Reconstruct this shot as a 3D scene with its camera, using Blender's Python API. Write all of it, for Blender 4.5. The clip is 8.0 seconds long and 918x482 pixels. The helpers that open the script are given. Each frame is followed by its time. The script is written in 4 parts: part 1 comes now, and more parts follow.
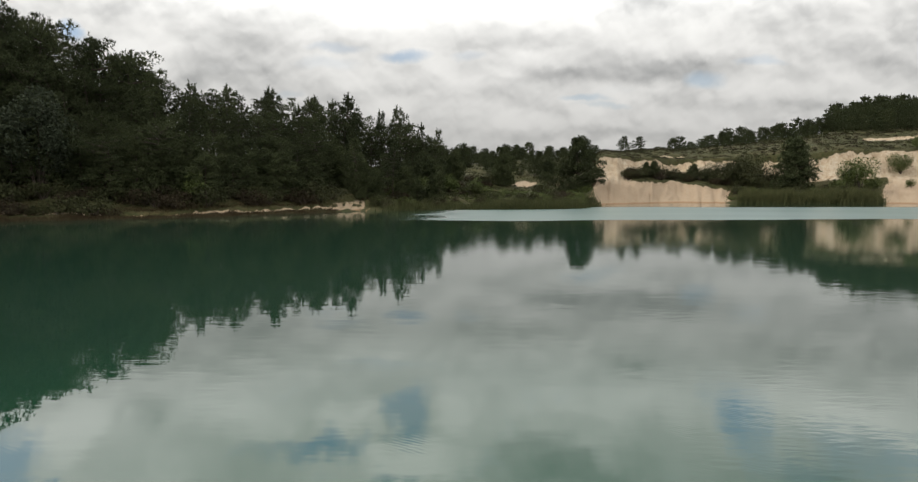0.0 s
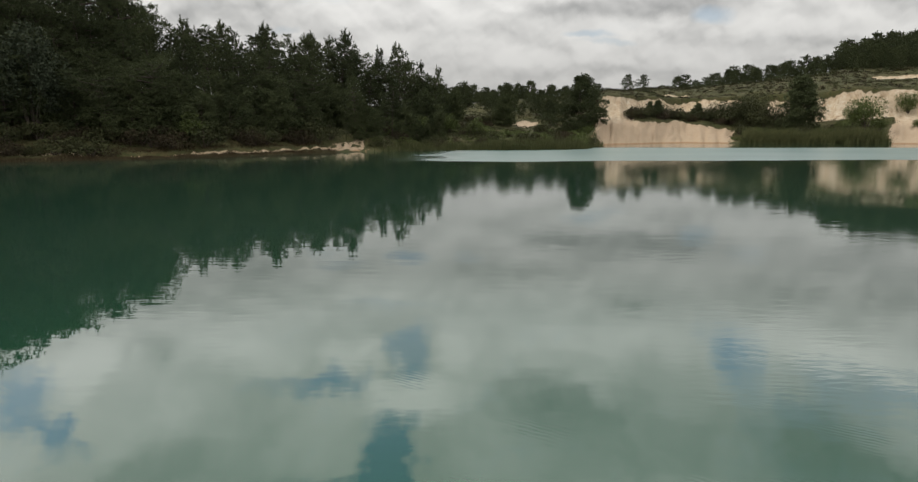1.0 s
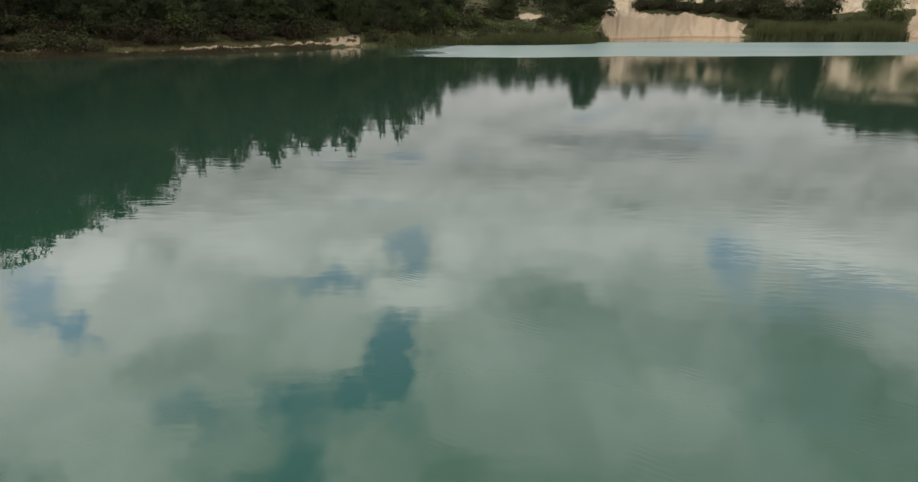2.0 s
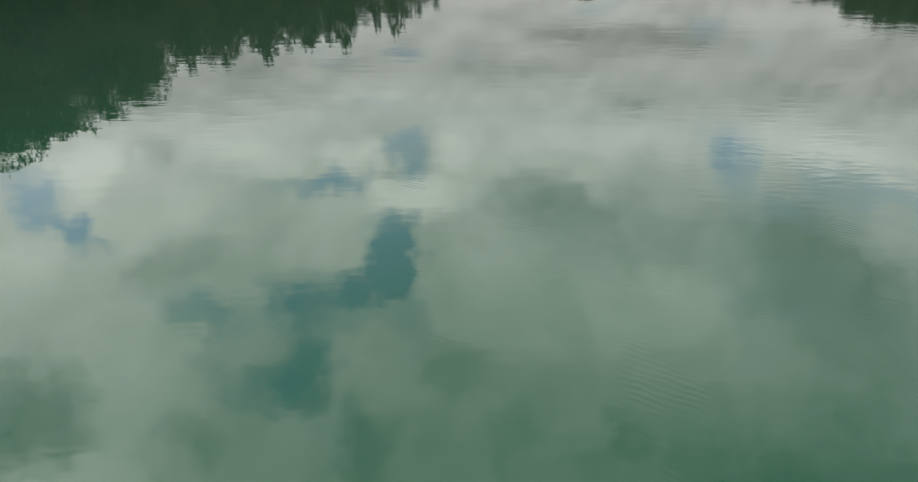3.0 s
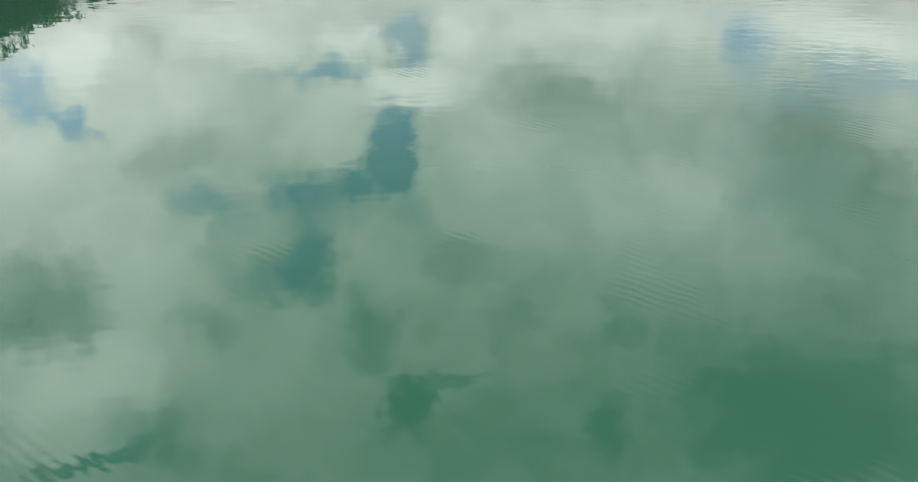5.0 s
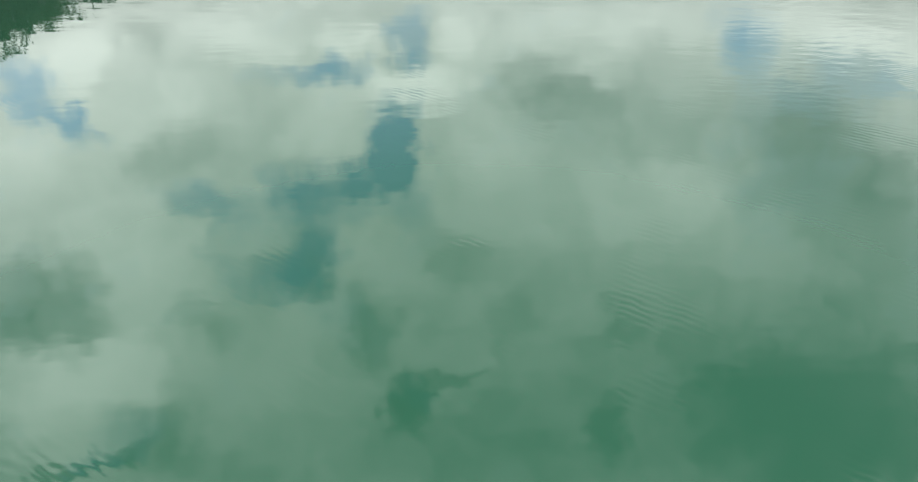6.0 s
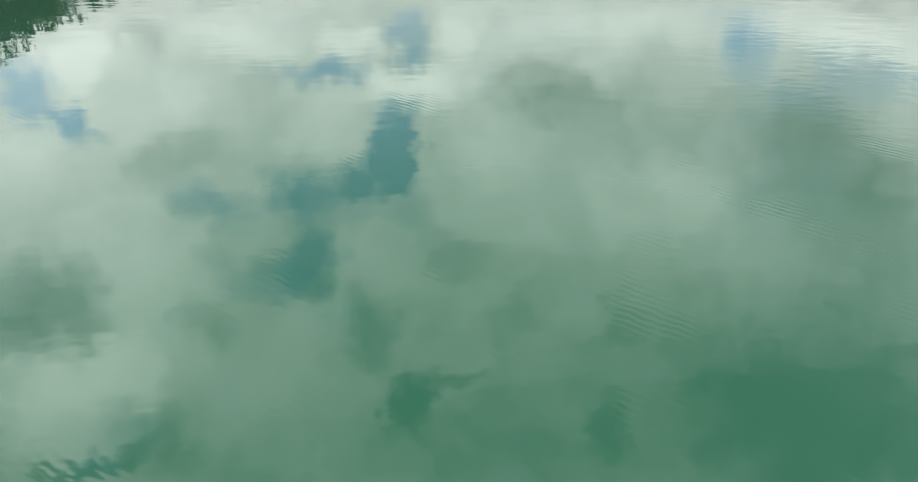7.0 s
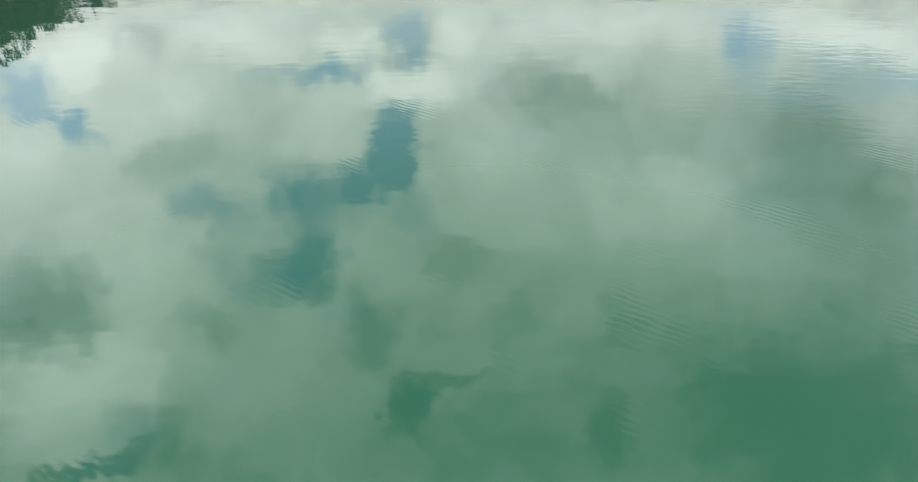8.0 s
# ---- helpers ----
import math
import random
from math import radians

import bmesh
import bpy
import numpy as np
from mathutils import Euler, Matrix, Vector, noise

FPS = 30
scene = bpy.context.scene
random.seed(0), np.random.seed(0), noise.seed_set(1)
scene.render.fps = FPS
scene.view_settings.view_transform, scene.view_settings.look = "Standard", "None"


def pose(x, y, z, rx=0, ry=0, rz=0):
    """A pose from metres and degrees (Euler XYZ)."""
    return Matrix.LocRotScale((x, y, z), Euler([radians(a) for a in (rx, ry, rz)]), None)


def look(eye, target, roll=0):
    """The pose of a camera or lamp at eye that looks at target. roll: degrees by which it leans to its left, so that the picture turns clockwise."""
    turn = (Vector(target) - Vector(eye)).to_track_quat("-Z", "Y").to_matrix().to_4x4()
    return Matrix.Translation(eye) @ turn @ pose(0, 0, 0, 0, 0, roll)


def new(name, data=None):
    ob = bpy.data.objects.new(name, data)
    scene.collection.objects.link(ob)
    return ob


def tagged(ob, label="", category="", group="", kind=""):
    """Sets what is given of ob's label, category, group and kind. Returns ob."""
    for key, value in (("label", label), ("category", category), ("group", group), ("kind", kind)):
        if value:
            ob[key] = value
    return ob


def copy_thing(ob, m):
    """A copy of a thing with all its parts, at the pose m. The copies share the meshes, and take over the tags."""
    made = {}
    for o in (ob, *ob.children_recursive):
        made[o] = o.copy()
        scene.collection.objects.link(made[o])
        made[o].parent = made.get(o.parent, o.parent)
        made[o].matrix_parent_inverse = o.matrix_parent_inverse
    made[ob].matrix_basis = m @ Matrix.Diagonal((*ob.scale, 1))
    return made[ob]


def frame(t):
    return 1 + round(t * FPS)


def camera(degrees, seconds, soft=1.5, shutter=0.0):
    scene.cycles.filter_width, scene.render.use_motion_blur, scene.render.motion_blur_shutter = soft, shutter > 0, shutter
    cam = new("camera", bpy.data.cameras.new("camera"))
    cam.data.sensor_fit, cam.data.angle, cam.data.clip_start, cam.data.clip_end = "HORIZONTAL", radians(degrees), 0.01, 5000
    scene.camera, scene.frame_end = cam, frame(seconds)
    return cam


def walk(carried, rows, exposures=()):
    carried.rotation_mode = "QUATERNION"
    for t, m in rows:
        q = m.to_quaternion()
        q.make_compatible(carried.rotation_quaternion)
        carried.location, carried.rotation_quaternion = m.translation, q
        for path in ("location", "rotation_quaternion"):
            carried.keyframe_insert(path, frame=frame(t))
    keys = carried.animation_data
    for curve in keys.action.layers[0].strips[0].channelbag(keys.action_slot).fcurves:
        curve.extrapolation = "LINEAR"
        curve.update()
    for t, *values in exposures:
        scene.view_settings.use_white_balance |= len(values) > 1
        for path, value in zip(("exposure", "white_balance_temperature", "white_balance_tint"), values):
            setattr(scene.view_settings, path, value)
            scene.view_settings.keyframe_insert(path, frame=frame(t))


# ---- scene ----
cam = camera(75.1, 8.0, soft=1.3)

# the flying camera hangs four metres over the water and tips down
EYE = 4.0
PATH = [  # seconds, x, y, z, yaw, pitch, roll
    (0.0, 0, 0, EYE, 0.00, -5.00, 0.00),
    (0.5, 0, 0, EYE, 0.01, -6.69, 0.02),
    (1.0, 0, 0, EYE, 0.03, -10.64, 0.00),
    (1.5, 0, 0, EYE, 0.03, -15.25, -0.05),
    (1.7, 0, 0, EYE, 0.03, -17.20, -0.04),
    (2.8, 0, 0, EYE, -0.12, -27.80, 0.25),
    (3.0, 0, 0, EYE, -0.12, -29.60, 0.28),
    (3.5, 0, 0, EYE, -0.12, -34.12, 0.30),
    (4.0, 0, 0, EYE, -0.10, -38.30, 0.36),
    (4.3, 0, 0, EYE, -0.08, -39.40, 0.38),
    (4.5, 0, 0, EYE + 0.05, -0.06, -39.75, 0.38),
    (5.0, 0, 0, EYE + 0.15, -0.02, -39.90, 0.38),
    (6.0, 0, 0, EYE + 0.35, 0.02, -39.93, 0.38),
    (7.0, 0, 0, EYE + 0.55, 0.00, -39.90, 0.42),
    (8.0, 0, 0, EYE + 0.7, -0.04, -39.84, 0.48),
]
EXPOSURE = [  # seconds, stops, kelvin, tint
    (0.0, 0.10, 6400, 8),
    (1.7, 0.14, 6400, 8),
    (3.0, 0.38, 6450, 5),
    (4.5, 0.75, 6350, 2),
    (6.0, 0.92, 6250, 0),
    (8.0, 0.95, 6250, 0),
]
walk(cam, [(t, pose(x, y, z, 90 + pitch, roll, yaw)) for t, x, y, z, yaw, pitch, roll in PATH], EXPOSURE)

# ---- world: blue sky behind broken cloud ----
SUN_AZ, SUN_EL = -100.0, 38.0  # degrees from straight ahead, clockwise positive; over the horizon


class Nodes:
    """Small helper that writes node trees."""

    def __init__(self, tree):
        self.tree = tree
        tree.nodes.clear()

    def add(self, kind, **settings):
        node = self.tree.nodes.new(kind)
        for key, value in settings.items():
            setattr(node, key, value)
        return node

    def join(self, out, into):
        self.tree.links.new(out, into)

    def feed(self, socket, value):
        if hasattr(value, "node"):
            self.tree.links.new(value, socket)
        else:
            socket.default_value = value

    def math(self, op, a, b=0.0, c=0.0, clamp=False):
        node = self.add("ShaderNodeMath", operation=op, use_clamp=clamp)
        for socket, value in zip(node.inputs, (a, b, c)):
            self.feed(socket, value)
        return node.outputs[0]

    def vec(self, op, a, b=(0, 0, 0)):
        node = self.add("ShaderNodeVectorMath", operation=op)
        self.feed(node.inputs[0], a)
        self.feed(node.inputs[1], b)
        return node.outputs["Value"] if op in ("LENGTH", "DOT_PRODUCT") else node.outputs[0]

    def noise(self, vector, scale, detail=4.0, rough=0.5, distortion=0.0, colour=False):
        node = self.add("ShaderNodeTexNoise")
        self.feed(node.inputs["Vector"], vector)
        for key, value in (("Scale", scale), ("Detail", detail), ("Roughness", rough), ("Distortion", distortion)):
            node.inputs[key].default_value = value
        return node.outputs["Color" if colour else 0]

    def ramp(self, value, low, high, to_low=0.0, to_high=1.0, smooth=True):
        node = self.add("ShaderNodeMapRange", interpolation_type="SMOOTHSTEP" if smooth else "LINEAR")
        for socket, v in zip(node.inputs, (value, low, high, to_low, to_high)):
            self.feed(socket, v)
        return node.outputs[0]

    def mix(self, factor, a, b, blend="MIX"):
        node = self.add("ShaderNodeMix", data_type="RGBA", blend_type=blend)
        for socket, value in ((node.inputs[0], factor), (node.inputs[6], a), (node.inputs[7], b)):
            self.feed(socket, (*value, 1.0) if isinstance(value, tuple) and len(value) == 3 else value)
        return node.outputs[2]


world = bpy.data.worlds.new("sky")
scene.world = world
world.use_nodes = True
w = Nodes(world.node_tree)
sky = w.add("ShaderNodeTexSky", sky_type="NISHITA", sun_disc=False, sun_elevation=radians(SUN_EL), sun_rotation=radians(SUN_AZ))
way = w.add("ShaderNodeTexCoord").outputs["Generated"]
split = w.add("ShaderNodeSeparateXYZ")
w.join(way, split.inputs[0])
DEG = 57.29578
height = w.math("MULTIPLY", w.math("ARCSINE", split.outputs[2]), DEG)
# cloud, on two charts of the sky: across, up, half width, half height in hundredths, turn in degrees, weight
BRIGHT_OVERHEAD = [  # broad light and grey in the deck overhead
    (-64.6, -32.1, 8.8, 5.9, -20, 0.54), (-73.5, -35.1, 5.9, 3.9, 0, 0.2), (-38, -35.3, 12.7, 5.4, 10, 0.3), (-18.4, -33.7, 5.9, 3.9, 0, 0.3), (0.3, -34.6, 4.9, 4.9, 0, 0.24),
    (8.1, -33.6, 5.9, 3.9, 0, 0.14), (-62.8, -8.4, 25.5, 32.4, 0, 0.19), (69.5, -0.9, 22.5, 32.4, 0, -0.22), (45, 18.5, 29.4, 12.7, 0, -0.24), (8.8, 34.1, 25.5, 10.8, 0, -0.22),
    (26.8, -35.4, 15.7, 4.9, 0, 0.16), (66.8, -37.1, 16.7, 6.9, 10, 0.68), (50.2, -37.2, 5.9, 5.9, 0, 0.2), (-52.8, -36.4, 5.9, 3.9, 20, -0.16), (-47.9, -23.6, 14.7, 6.9, 0, 0.16),
]
BRIGHT_OVERHEAD_MORE = [  # broad light and grey in the deck overhead
    (-8.6, -25.8, 9.8, 4.4, 0, 0.57), (6.1, -15.9, 10.8, 6.9, 0, 0.14), (32.5, -7, 12.7, 6.9, 0, 0.14), (14, -25.7, 10.8, 5.9, 15, -0.19), (20.8, -20.7, 25.5, 8.8, 0, -0.16),
    (55, -20.5, 15.7, 6.9, 0, -0.16), (-24.3, -24, 7.8, 3.9, 0, 0.11), (-49.9, -13.3, 10.8, 4.4, -15, -0.19), (-73.6, -14.4, 5.9, 4.9, 0, 0.14), (59.9, -12.7, 18.6, 13.7, 0, -0.19),
    (71.6, -20.4, 8.8, 5.9, 15, 0.14), (-52, 3.4, 7.8, 14.7, -20, 0.16), (-63.9, 24, 17.2, 6.5, -8, 0.62), (-68.8, 33.8, 12.7, 4.9, 0, 0.24), (-55, 17.2, 5.9, 5.9, 0, 0.14),
]
BRIGHT_OVERHEAD_LAST = [  # broad light and grey in the deck overhead
    (-31.4, 22.2, 12.7, 8.8, 0, 0.07), (57.6, 34.2, 25.5, 14.7, 15, -0.49), (5.9, 22.3, 14.7, 10.8, 0, -0.03), (16.8, -1.2, 13.7, 5.9, 0, 0.11), (40.2, 10.7, 29.4, 6.9, 0, 0.03),
    (75.2, 30.4, 11.8, 14.7, 0, -0.2), (-22.4, -17.1, 8.8, 5.4, 0, 0.14), (21.8, -28.6, 4.9, 2.5, 0, 0.11),
]
RAGS_OVERHEAD = [  # ragged grey undersides overhead
    (-70.7, 9.7, 12.3, 9.3, 5, -0.41), (-75.2, 14.1, 5.9, 3.9, 0, -0.08), (-9.8, 27.1, 4.7, 4.9, -30, -0.48), (-1.9, 22.8, 6.9, 1.8, -12, -0.24), (-14.7, 16.3, 4.9, 6.9, 25, -0.21),
    (-16.1, 10.4, 4.9, 3.9, 0, -0.15), (-43.1, 13.3, 7.4, 3.1, 22, -0.18), (-59, 36.3, 7.4, 2.7, -15, -0.48), (-66.9, 39.2, 6.9, 2, -12, -0.38), (-48.2, 33.9, 5.9, 7.4, 20, -0.21),
    (24.5, 31.7, 4.7, 5.9, 0, -0.27), (26.5, 15, 4.9, 2.5, 10, -0.12), (7.9, 14.5, 4.4, 5.9, 0, -0.09), (-28.4, 3.5, 7.4, 7.4, 0, -0.18), (-24.4, 5.5, 3.4, 5.4, 0, -0.18),
]
RAGS_OVERHEAD_MORE = [  # ragged grey undersides overhead
    (-42.3, 37.8, 7.8, 3.9, 0, -0.08), (49.9, 26.4, 10.8, 4.9, 20, -0.15), (-0.9, 2.7, 5.9, 4.9, 20, -0.12),
]
BLUE_OVERHEAD = [  # blue between the clouds overhead
    (-73.5, -26.2, 4.6, 8.2, -28, 0.76), (-65.7, -18.8, 6.6, 2.6, 25, 0.81), (-9.5, -34.7, 4.4, 6.6, 0, 0.7), (-8.5, -30.7, 4.9, 2.4, 0, 0.32), (-21.3, -28.8, 7.7, 3.5, 8, 0.81),
    (-31.2, -27.9, 7.7, 3.1, -10, 0.38), (47.8, -34.3, 4.9, 8.8, 5, 0.81), (-11.1, -17, 4.6, 6.6, -5, 1.03), (-14.5, -10.6, 8.2, 3.5, -20, 0.86), (-22.4, -8.2, 12.1, 4.4, 20, 0.65),
    (-42.1, -5.4, 9.3, 4.6, 15, 0.67), (-28.3, -6.3, 6.6, 4.9, 30, 0.65), (-25.4, 3.5, 6.6, 7.7, 10, 0.76), (-32.3, 6.4, 7.7, 4.9, 0, 0.43), (-8.7, -7.2, 4.4, 9.9, -15, 0.49),
]
BLUE_OVERHEAD_MORE = [  # blue between the clouds overhead
    (-16.6, 14.4, 5.5, 7.7, 30, 0.27), (-8.8, 26.2, 4.4, 4.9, -30, 0.27), (69.7, -27.3, 16.5, 4.2, 15, 0.45), (58, -23.5, 12.1, 4.4, 0, 0.27), (55.9, -10.8, 12.1, 13.2, 0, 0.19),
    (-55, 33.4, 9.9, 4.4, -20, 0.32), (73.9, 4, 5.5, 16.5, 0, 0.16), (-39.2, 2.5, 4.9, 3.3, 0, 0.22), (-62.9, 37.8, 6.6, 2.7, 0, 0.38),
]
BRIGHT_LOW = [  # broad light and grey over the far shore
    (-36, 3.9, 11.8, 6.9, 0, -0.22), (-36.3, 0.3, 10.8, 2.2, 0, -0.2), (-48.8, 6.1, 5.4, 4.9, 20, 0.22), (-53.8, 10.5, 8.8, 2.9, 0, -0.1), (31.8, 10.9, 13.7, 2.5, 0, -0.22),
    (26.1, 1.2, 22.5, 3.1, 0, -0.24), (9.1, -2, 12.7, 1.6, 0, -0.16), (35.9, -2.7, 6.1, 1.8, 0, -0.26), (55.1, -3.9, 16.7, 1.6, 0, -0.26), (67.3, 2.6, 11.8, 2, -5, -0.22),
    (59, 7.5, 19.6, 2.9, 0, -0.08), (20.9, -8.6, 22.5, 1.4, 0, -0.16), (-4.2, -7.2, 8.8, 2, 0, -0.14), (-17.4, -0.2, 15.7, 2.9, 0, 0.05), (20.1, 6.1, 11.8, 2.9, 0, 0.1),
]
BRIGHT_LOW_MORE = [  # broad light and grey over the far shore
    (43.1, 8.3, 13.7, 2.9, 0, 0.1), (-7.7, 9.6, 15.7, 3.9, 0, 0.08), (7.1, 7, 8.8, 2, 0, -0.06), (72.3, 9.6, 7.8, 3.9, 0, -0.1), (52.8, -8.1, 14.7, 1.8, 0, -0.12),
]
PUFFS_LOW = [  # sunlit heads over the far shore
    (-50.9, 4.4, 4.4, 2.9, -20, 0.18), (-12.8, -3.9, 5.9, 2.4, 0, 0.16), (8.1, 1.7, 3.3, 2, 0, 0.2), (10.9, 3.5, 3.9, 1.8, 0, 0.1), (9.2, -5.7, 4.3, 2, 0, 0.2),
    (20.8, -6, 3.3, 1.8, 0, 0.22), (25.7, -7.2, 2.9, 1.2, 0, 0.14), (17, -7.2, 2.9, 1.2, 0, 0.12), (48.6, 1.8, 2.9, 2, 0, 0.22), (61.9, 1.2, 5.9, 2.2, 8, 0.22),
    (40.6, -2.5, 1.4, 1, 0, 0.16), (48.1, -1.1, 5.9, 2, 0, 0.12), (-21.5, -4.8, 4.9, 1.6, 0, 0.12), (-0.4, -1.1, 5.9, 2, 0, 0.08), (14, -5.7, 2.9, 1.4, 0, 0.1),
]
PUFFS_LOW_MORE = [  # sunlit heads over the far shore
    (32.8, -0.6, 3.9, 1.2, 0, 0.14),
]
BLUE_LOW = [  # blue between the clouds over the far shore
    (-61.4, 7.7, 2.5, 1.8, -30, 0.85), (-8.3, 3.9, 4.3, 1.1, 0, 0.72), (-19.5, 5.1, 4.9, 1, 0, 0.35), (-28, -1.8, 3.9, 0.8, 0, 0.35), (39.4, 0.4, 4.3, 1.6, -8, 0.62),
    (47.5, 2.9, 4.3, 1, 0, 0.38), (20.6, -2.9, 3.9, 0.7, 0, 0.5), (-11.4, 11.8, 11.8, 1.4, 0, 0.3), (1, 3.9, 3.9, 1.2, 0, 0.3), (24.5, -4, 5.9, 0.6, 0, 0.3),
    (-21.1, 2.6, 5.9, 1.4, 0, 0.2), (51.4, 2.4, 2.9, 0.7, 0, 0.2),
]


def cloud_sum(chart, rows, inner, outer, drift=0.003):
    """The sum of soft-edged ellipses on a chart. Each batch drifts a little off where those before it are strong."""
    total = 0.0
    for k, (u, v, wide, tall, turned, weight) in enumerate(rows):
        if k and k % 15 == 0:
            chart = w.vec("ADD", chart, w.math("MULTIPLY", total, drift))
        place = w.add("ShaderNodeMapping", vector_type="TEXTURE")
        w.join(chart, place.inputs["Vector"])
        place.inputs["Location"].default_value = (u / 100, v / 100, 0)
        place.inputs["Rotation"].default_value = (0, 0, radians(turned))
        place.inputs["Scale"].default_value = (wide / 100, tall / 100, 1)
        total = w.ramp(w.vec("LENGTH", place.outputs[0]), outer, inner, total, w.math("ADD", total, weight))
    return total


def sky_chart(lift, wander, fray):
    """A flat chart of the sky round a point lift degrees over the horizon straight ahead, its edges pushed about by noise at two sizes."""
    c, s = math.cos(radians(lift)), math.sin(radians(lift))
    depth = w.math("MAXIMUM", w.vec("DOT_PRODUCT", way, (0, c, s)), 0.12)
    flat = w.add("ShaderNodeCombineXYZ")
    w.join(w.math("DIVIDE", split.outputs[0], depth), flat.inputs[0])
    w.join(w.math("DIVIDE", w.vec("DOT_PRODUCT", way, (0, -s, c)), depth), flat.inputs[1])
    flat = flat.outputs[0]
    half = (0.5, 0.5, 0.5)
    broad = w.vec("MULTIPLY", w.vec("SUBTRACT", w.noise(flat, wander[0], 2.0, 0.5, colour=True), half), (wander[1], wander[1] * 0.7, 0))
    small = w.vec("MULTIPLY", w.vec("SUBTRACT", w.noise(flat, fray[0], 4.0, 0.6, colour=True), half), (fray[1], fray[1] * 0.7, 0))
    return w.vec("ADD", flat, w.vec("ADD", broad, small))


def heaps(vector, scale):
    """Rounded cauliflower lumps, 0 to 1."""
    cells = w.add("ShaderNodeTexVoronoi", feature="SMOOTH_F1")
    w.join(vector, cells.inputs["Vector"])
    for key, value in (("Scale", scale), ("Detail", 2.0), ("Roughness", 0.55), ("Smoothness", 0.8)):
        cells.inputs[key].default_value = value
    return w.math("SUBTRACT", 1.0, cells.outputs["Distance"])


# overhead: a broken deck with ragged edges
chart = sky_chart(40.0, (6.0, 0.07), (18.0, 0.13))
wisp = w.math("SUBTRACT", w.noise(chart, 3.2, 6.0, 0.55, 0.4), 0.5)
strand = w.math("SUBTRACT", w.noise(w.vec("MULTIPLY", chart, (1.0, 1.3, 1.0)), 11.0, 5.0, 0.6), 0.5)
tone_over = cloud_sum(chart, BRIGHT_OVERHEAD + BRIGHT_OVERHEAD_MORE + BRIGHT_OVERHEAD_LAST, 0.0, 1.45)
chart = w.vec("ADD", chart, w.math("MULTIPLY", tone_over, 0.003))
tone_over = w.math("ADD", tone_over, cloud_sum(chart, RAGS_OVERHEAD + RAGS_OVERHEAD_MORE, 0.25, 1.3))
chart = w.vec("ADD", chart, w.math("MULTIPLY", tone_over, 0.003))
tone_over = w.math("ADD", tone_over, w.math("ADD", w.math("MULTIPLY", wisp, 0.50), w.math("MULTIPLY", strand, 0.40)))
tone_over = w.math("ADD", tone_over, w.ramp(height, 17.0, 60.0, 0.60, 0.30, False))
blue_over = w.math("ADD", cloud_sum(chart, BLUE_OVERHEAD + BLUE_OVERHEAD_MORE, 0.15, 1.4), w.math("ADD", w.math("MULTIPLY", wisp, 0.60), w.math("MULTIPLY", strand, 1.0)))

# low down: heaped clouds with lit heads and flat grey feet
chart = sky_chart(10.0, (9.0, 0.04), (30.0, 0.024))
heap = w.vec("MULTIPLY", chart, (1.0, 1.5, 1.0))
puff = w.math("SUBTRACT", heaps(heap, 9.0), heaps(w.vec("ADD", heap, (0.008, 0.034, 0.0)), 9.0))
knob = w.math("SUBTRACT", heaps(heap, 22.0), heaps(w.vec("ADD", heap, (0.003, 0.013, 0.0)), 22.0))
veil = w.math("SUBTRACT", w.noise(w.vec("MULTIPLY", chart, (1.0, 1.7, 1.0)), 6.0, 5.0, 0.52, 0.3), 0.5)
tone_low = w.math("ADD", cloud_sum(chart, BRIGHT_LOW + BRIGHT_LOW_MORE, 0.0, 1.4), cloud_sum(chart, PUFFS_LOW + PUFFS_LOW_MORE, 0.2, 1.25))
tone_low = w.math("ADD", tone_low, w.math("ADD", w.math("MULTIPLY", puff, 0.42), w.math("MULTIPLY", knob, 0.20)))
tone_low = w.math("ADD", tone_low, w.math("ADD", w.math("MULTIPLY", veil, 0.22), w.ramp(height, 2.0, 18.0, 0.88, 0.70, False)))
blue_low = w.math("ADD", cloud_sum(chart, BLUE_LOW, 0.2, 1.3), w.math("MULTIPLY", veil, 0.5))

# which chart holds, and how far it reaches behind the lake's near side
up_there = w.ramp(height, 15.5, 19.5)
ahead = w.ramp(split.outputs[1], -0.1, 0.25)
tone = w.mix(up_there, tone_low, tone_over)
blue = w.math("MULTIPLY", w.mix(up_there, blue_low, blue_over), ahead)
tone = w.math("ADD", w.math("MULTIPLY", tone, ahead), w.math("MULTIPLY", w.math("SUBTRACT", 1.0, ahead), 0.4))
cover = w.ramp(blue, 0.08, 1.0, 1.0, 0.12, False)
tone = w.ramp(tone, -0.22, 1.15)
cloud = w.mix(tone, (0.105, 0.112, 0.120), (0.880, 0.853, 0.820))
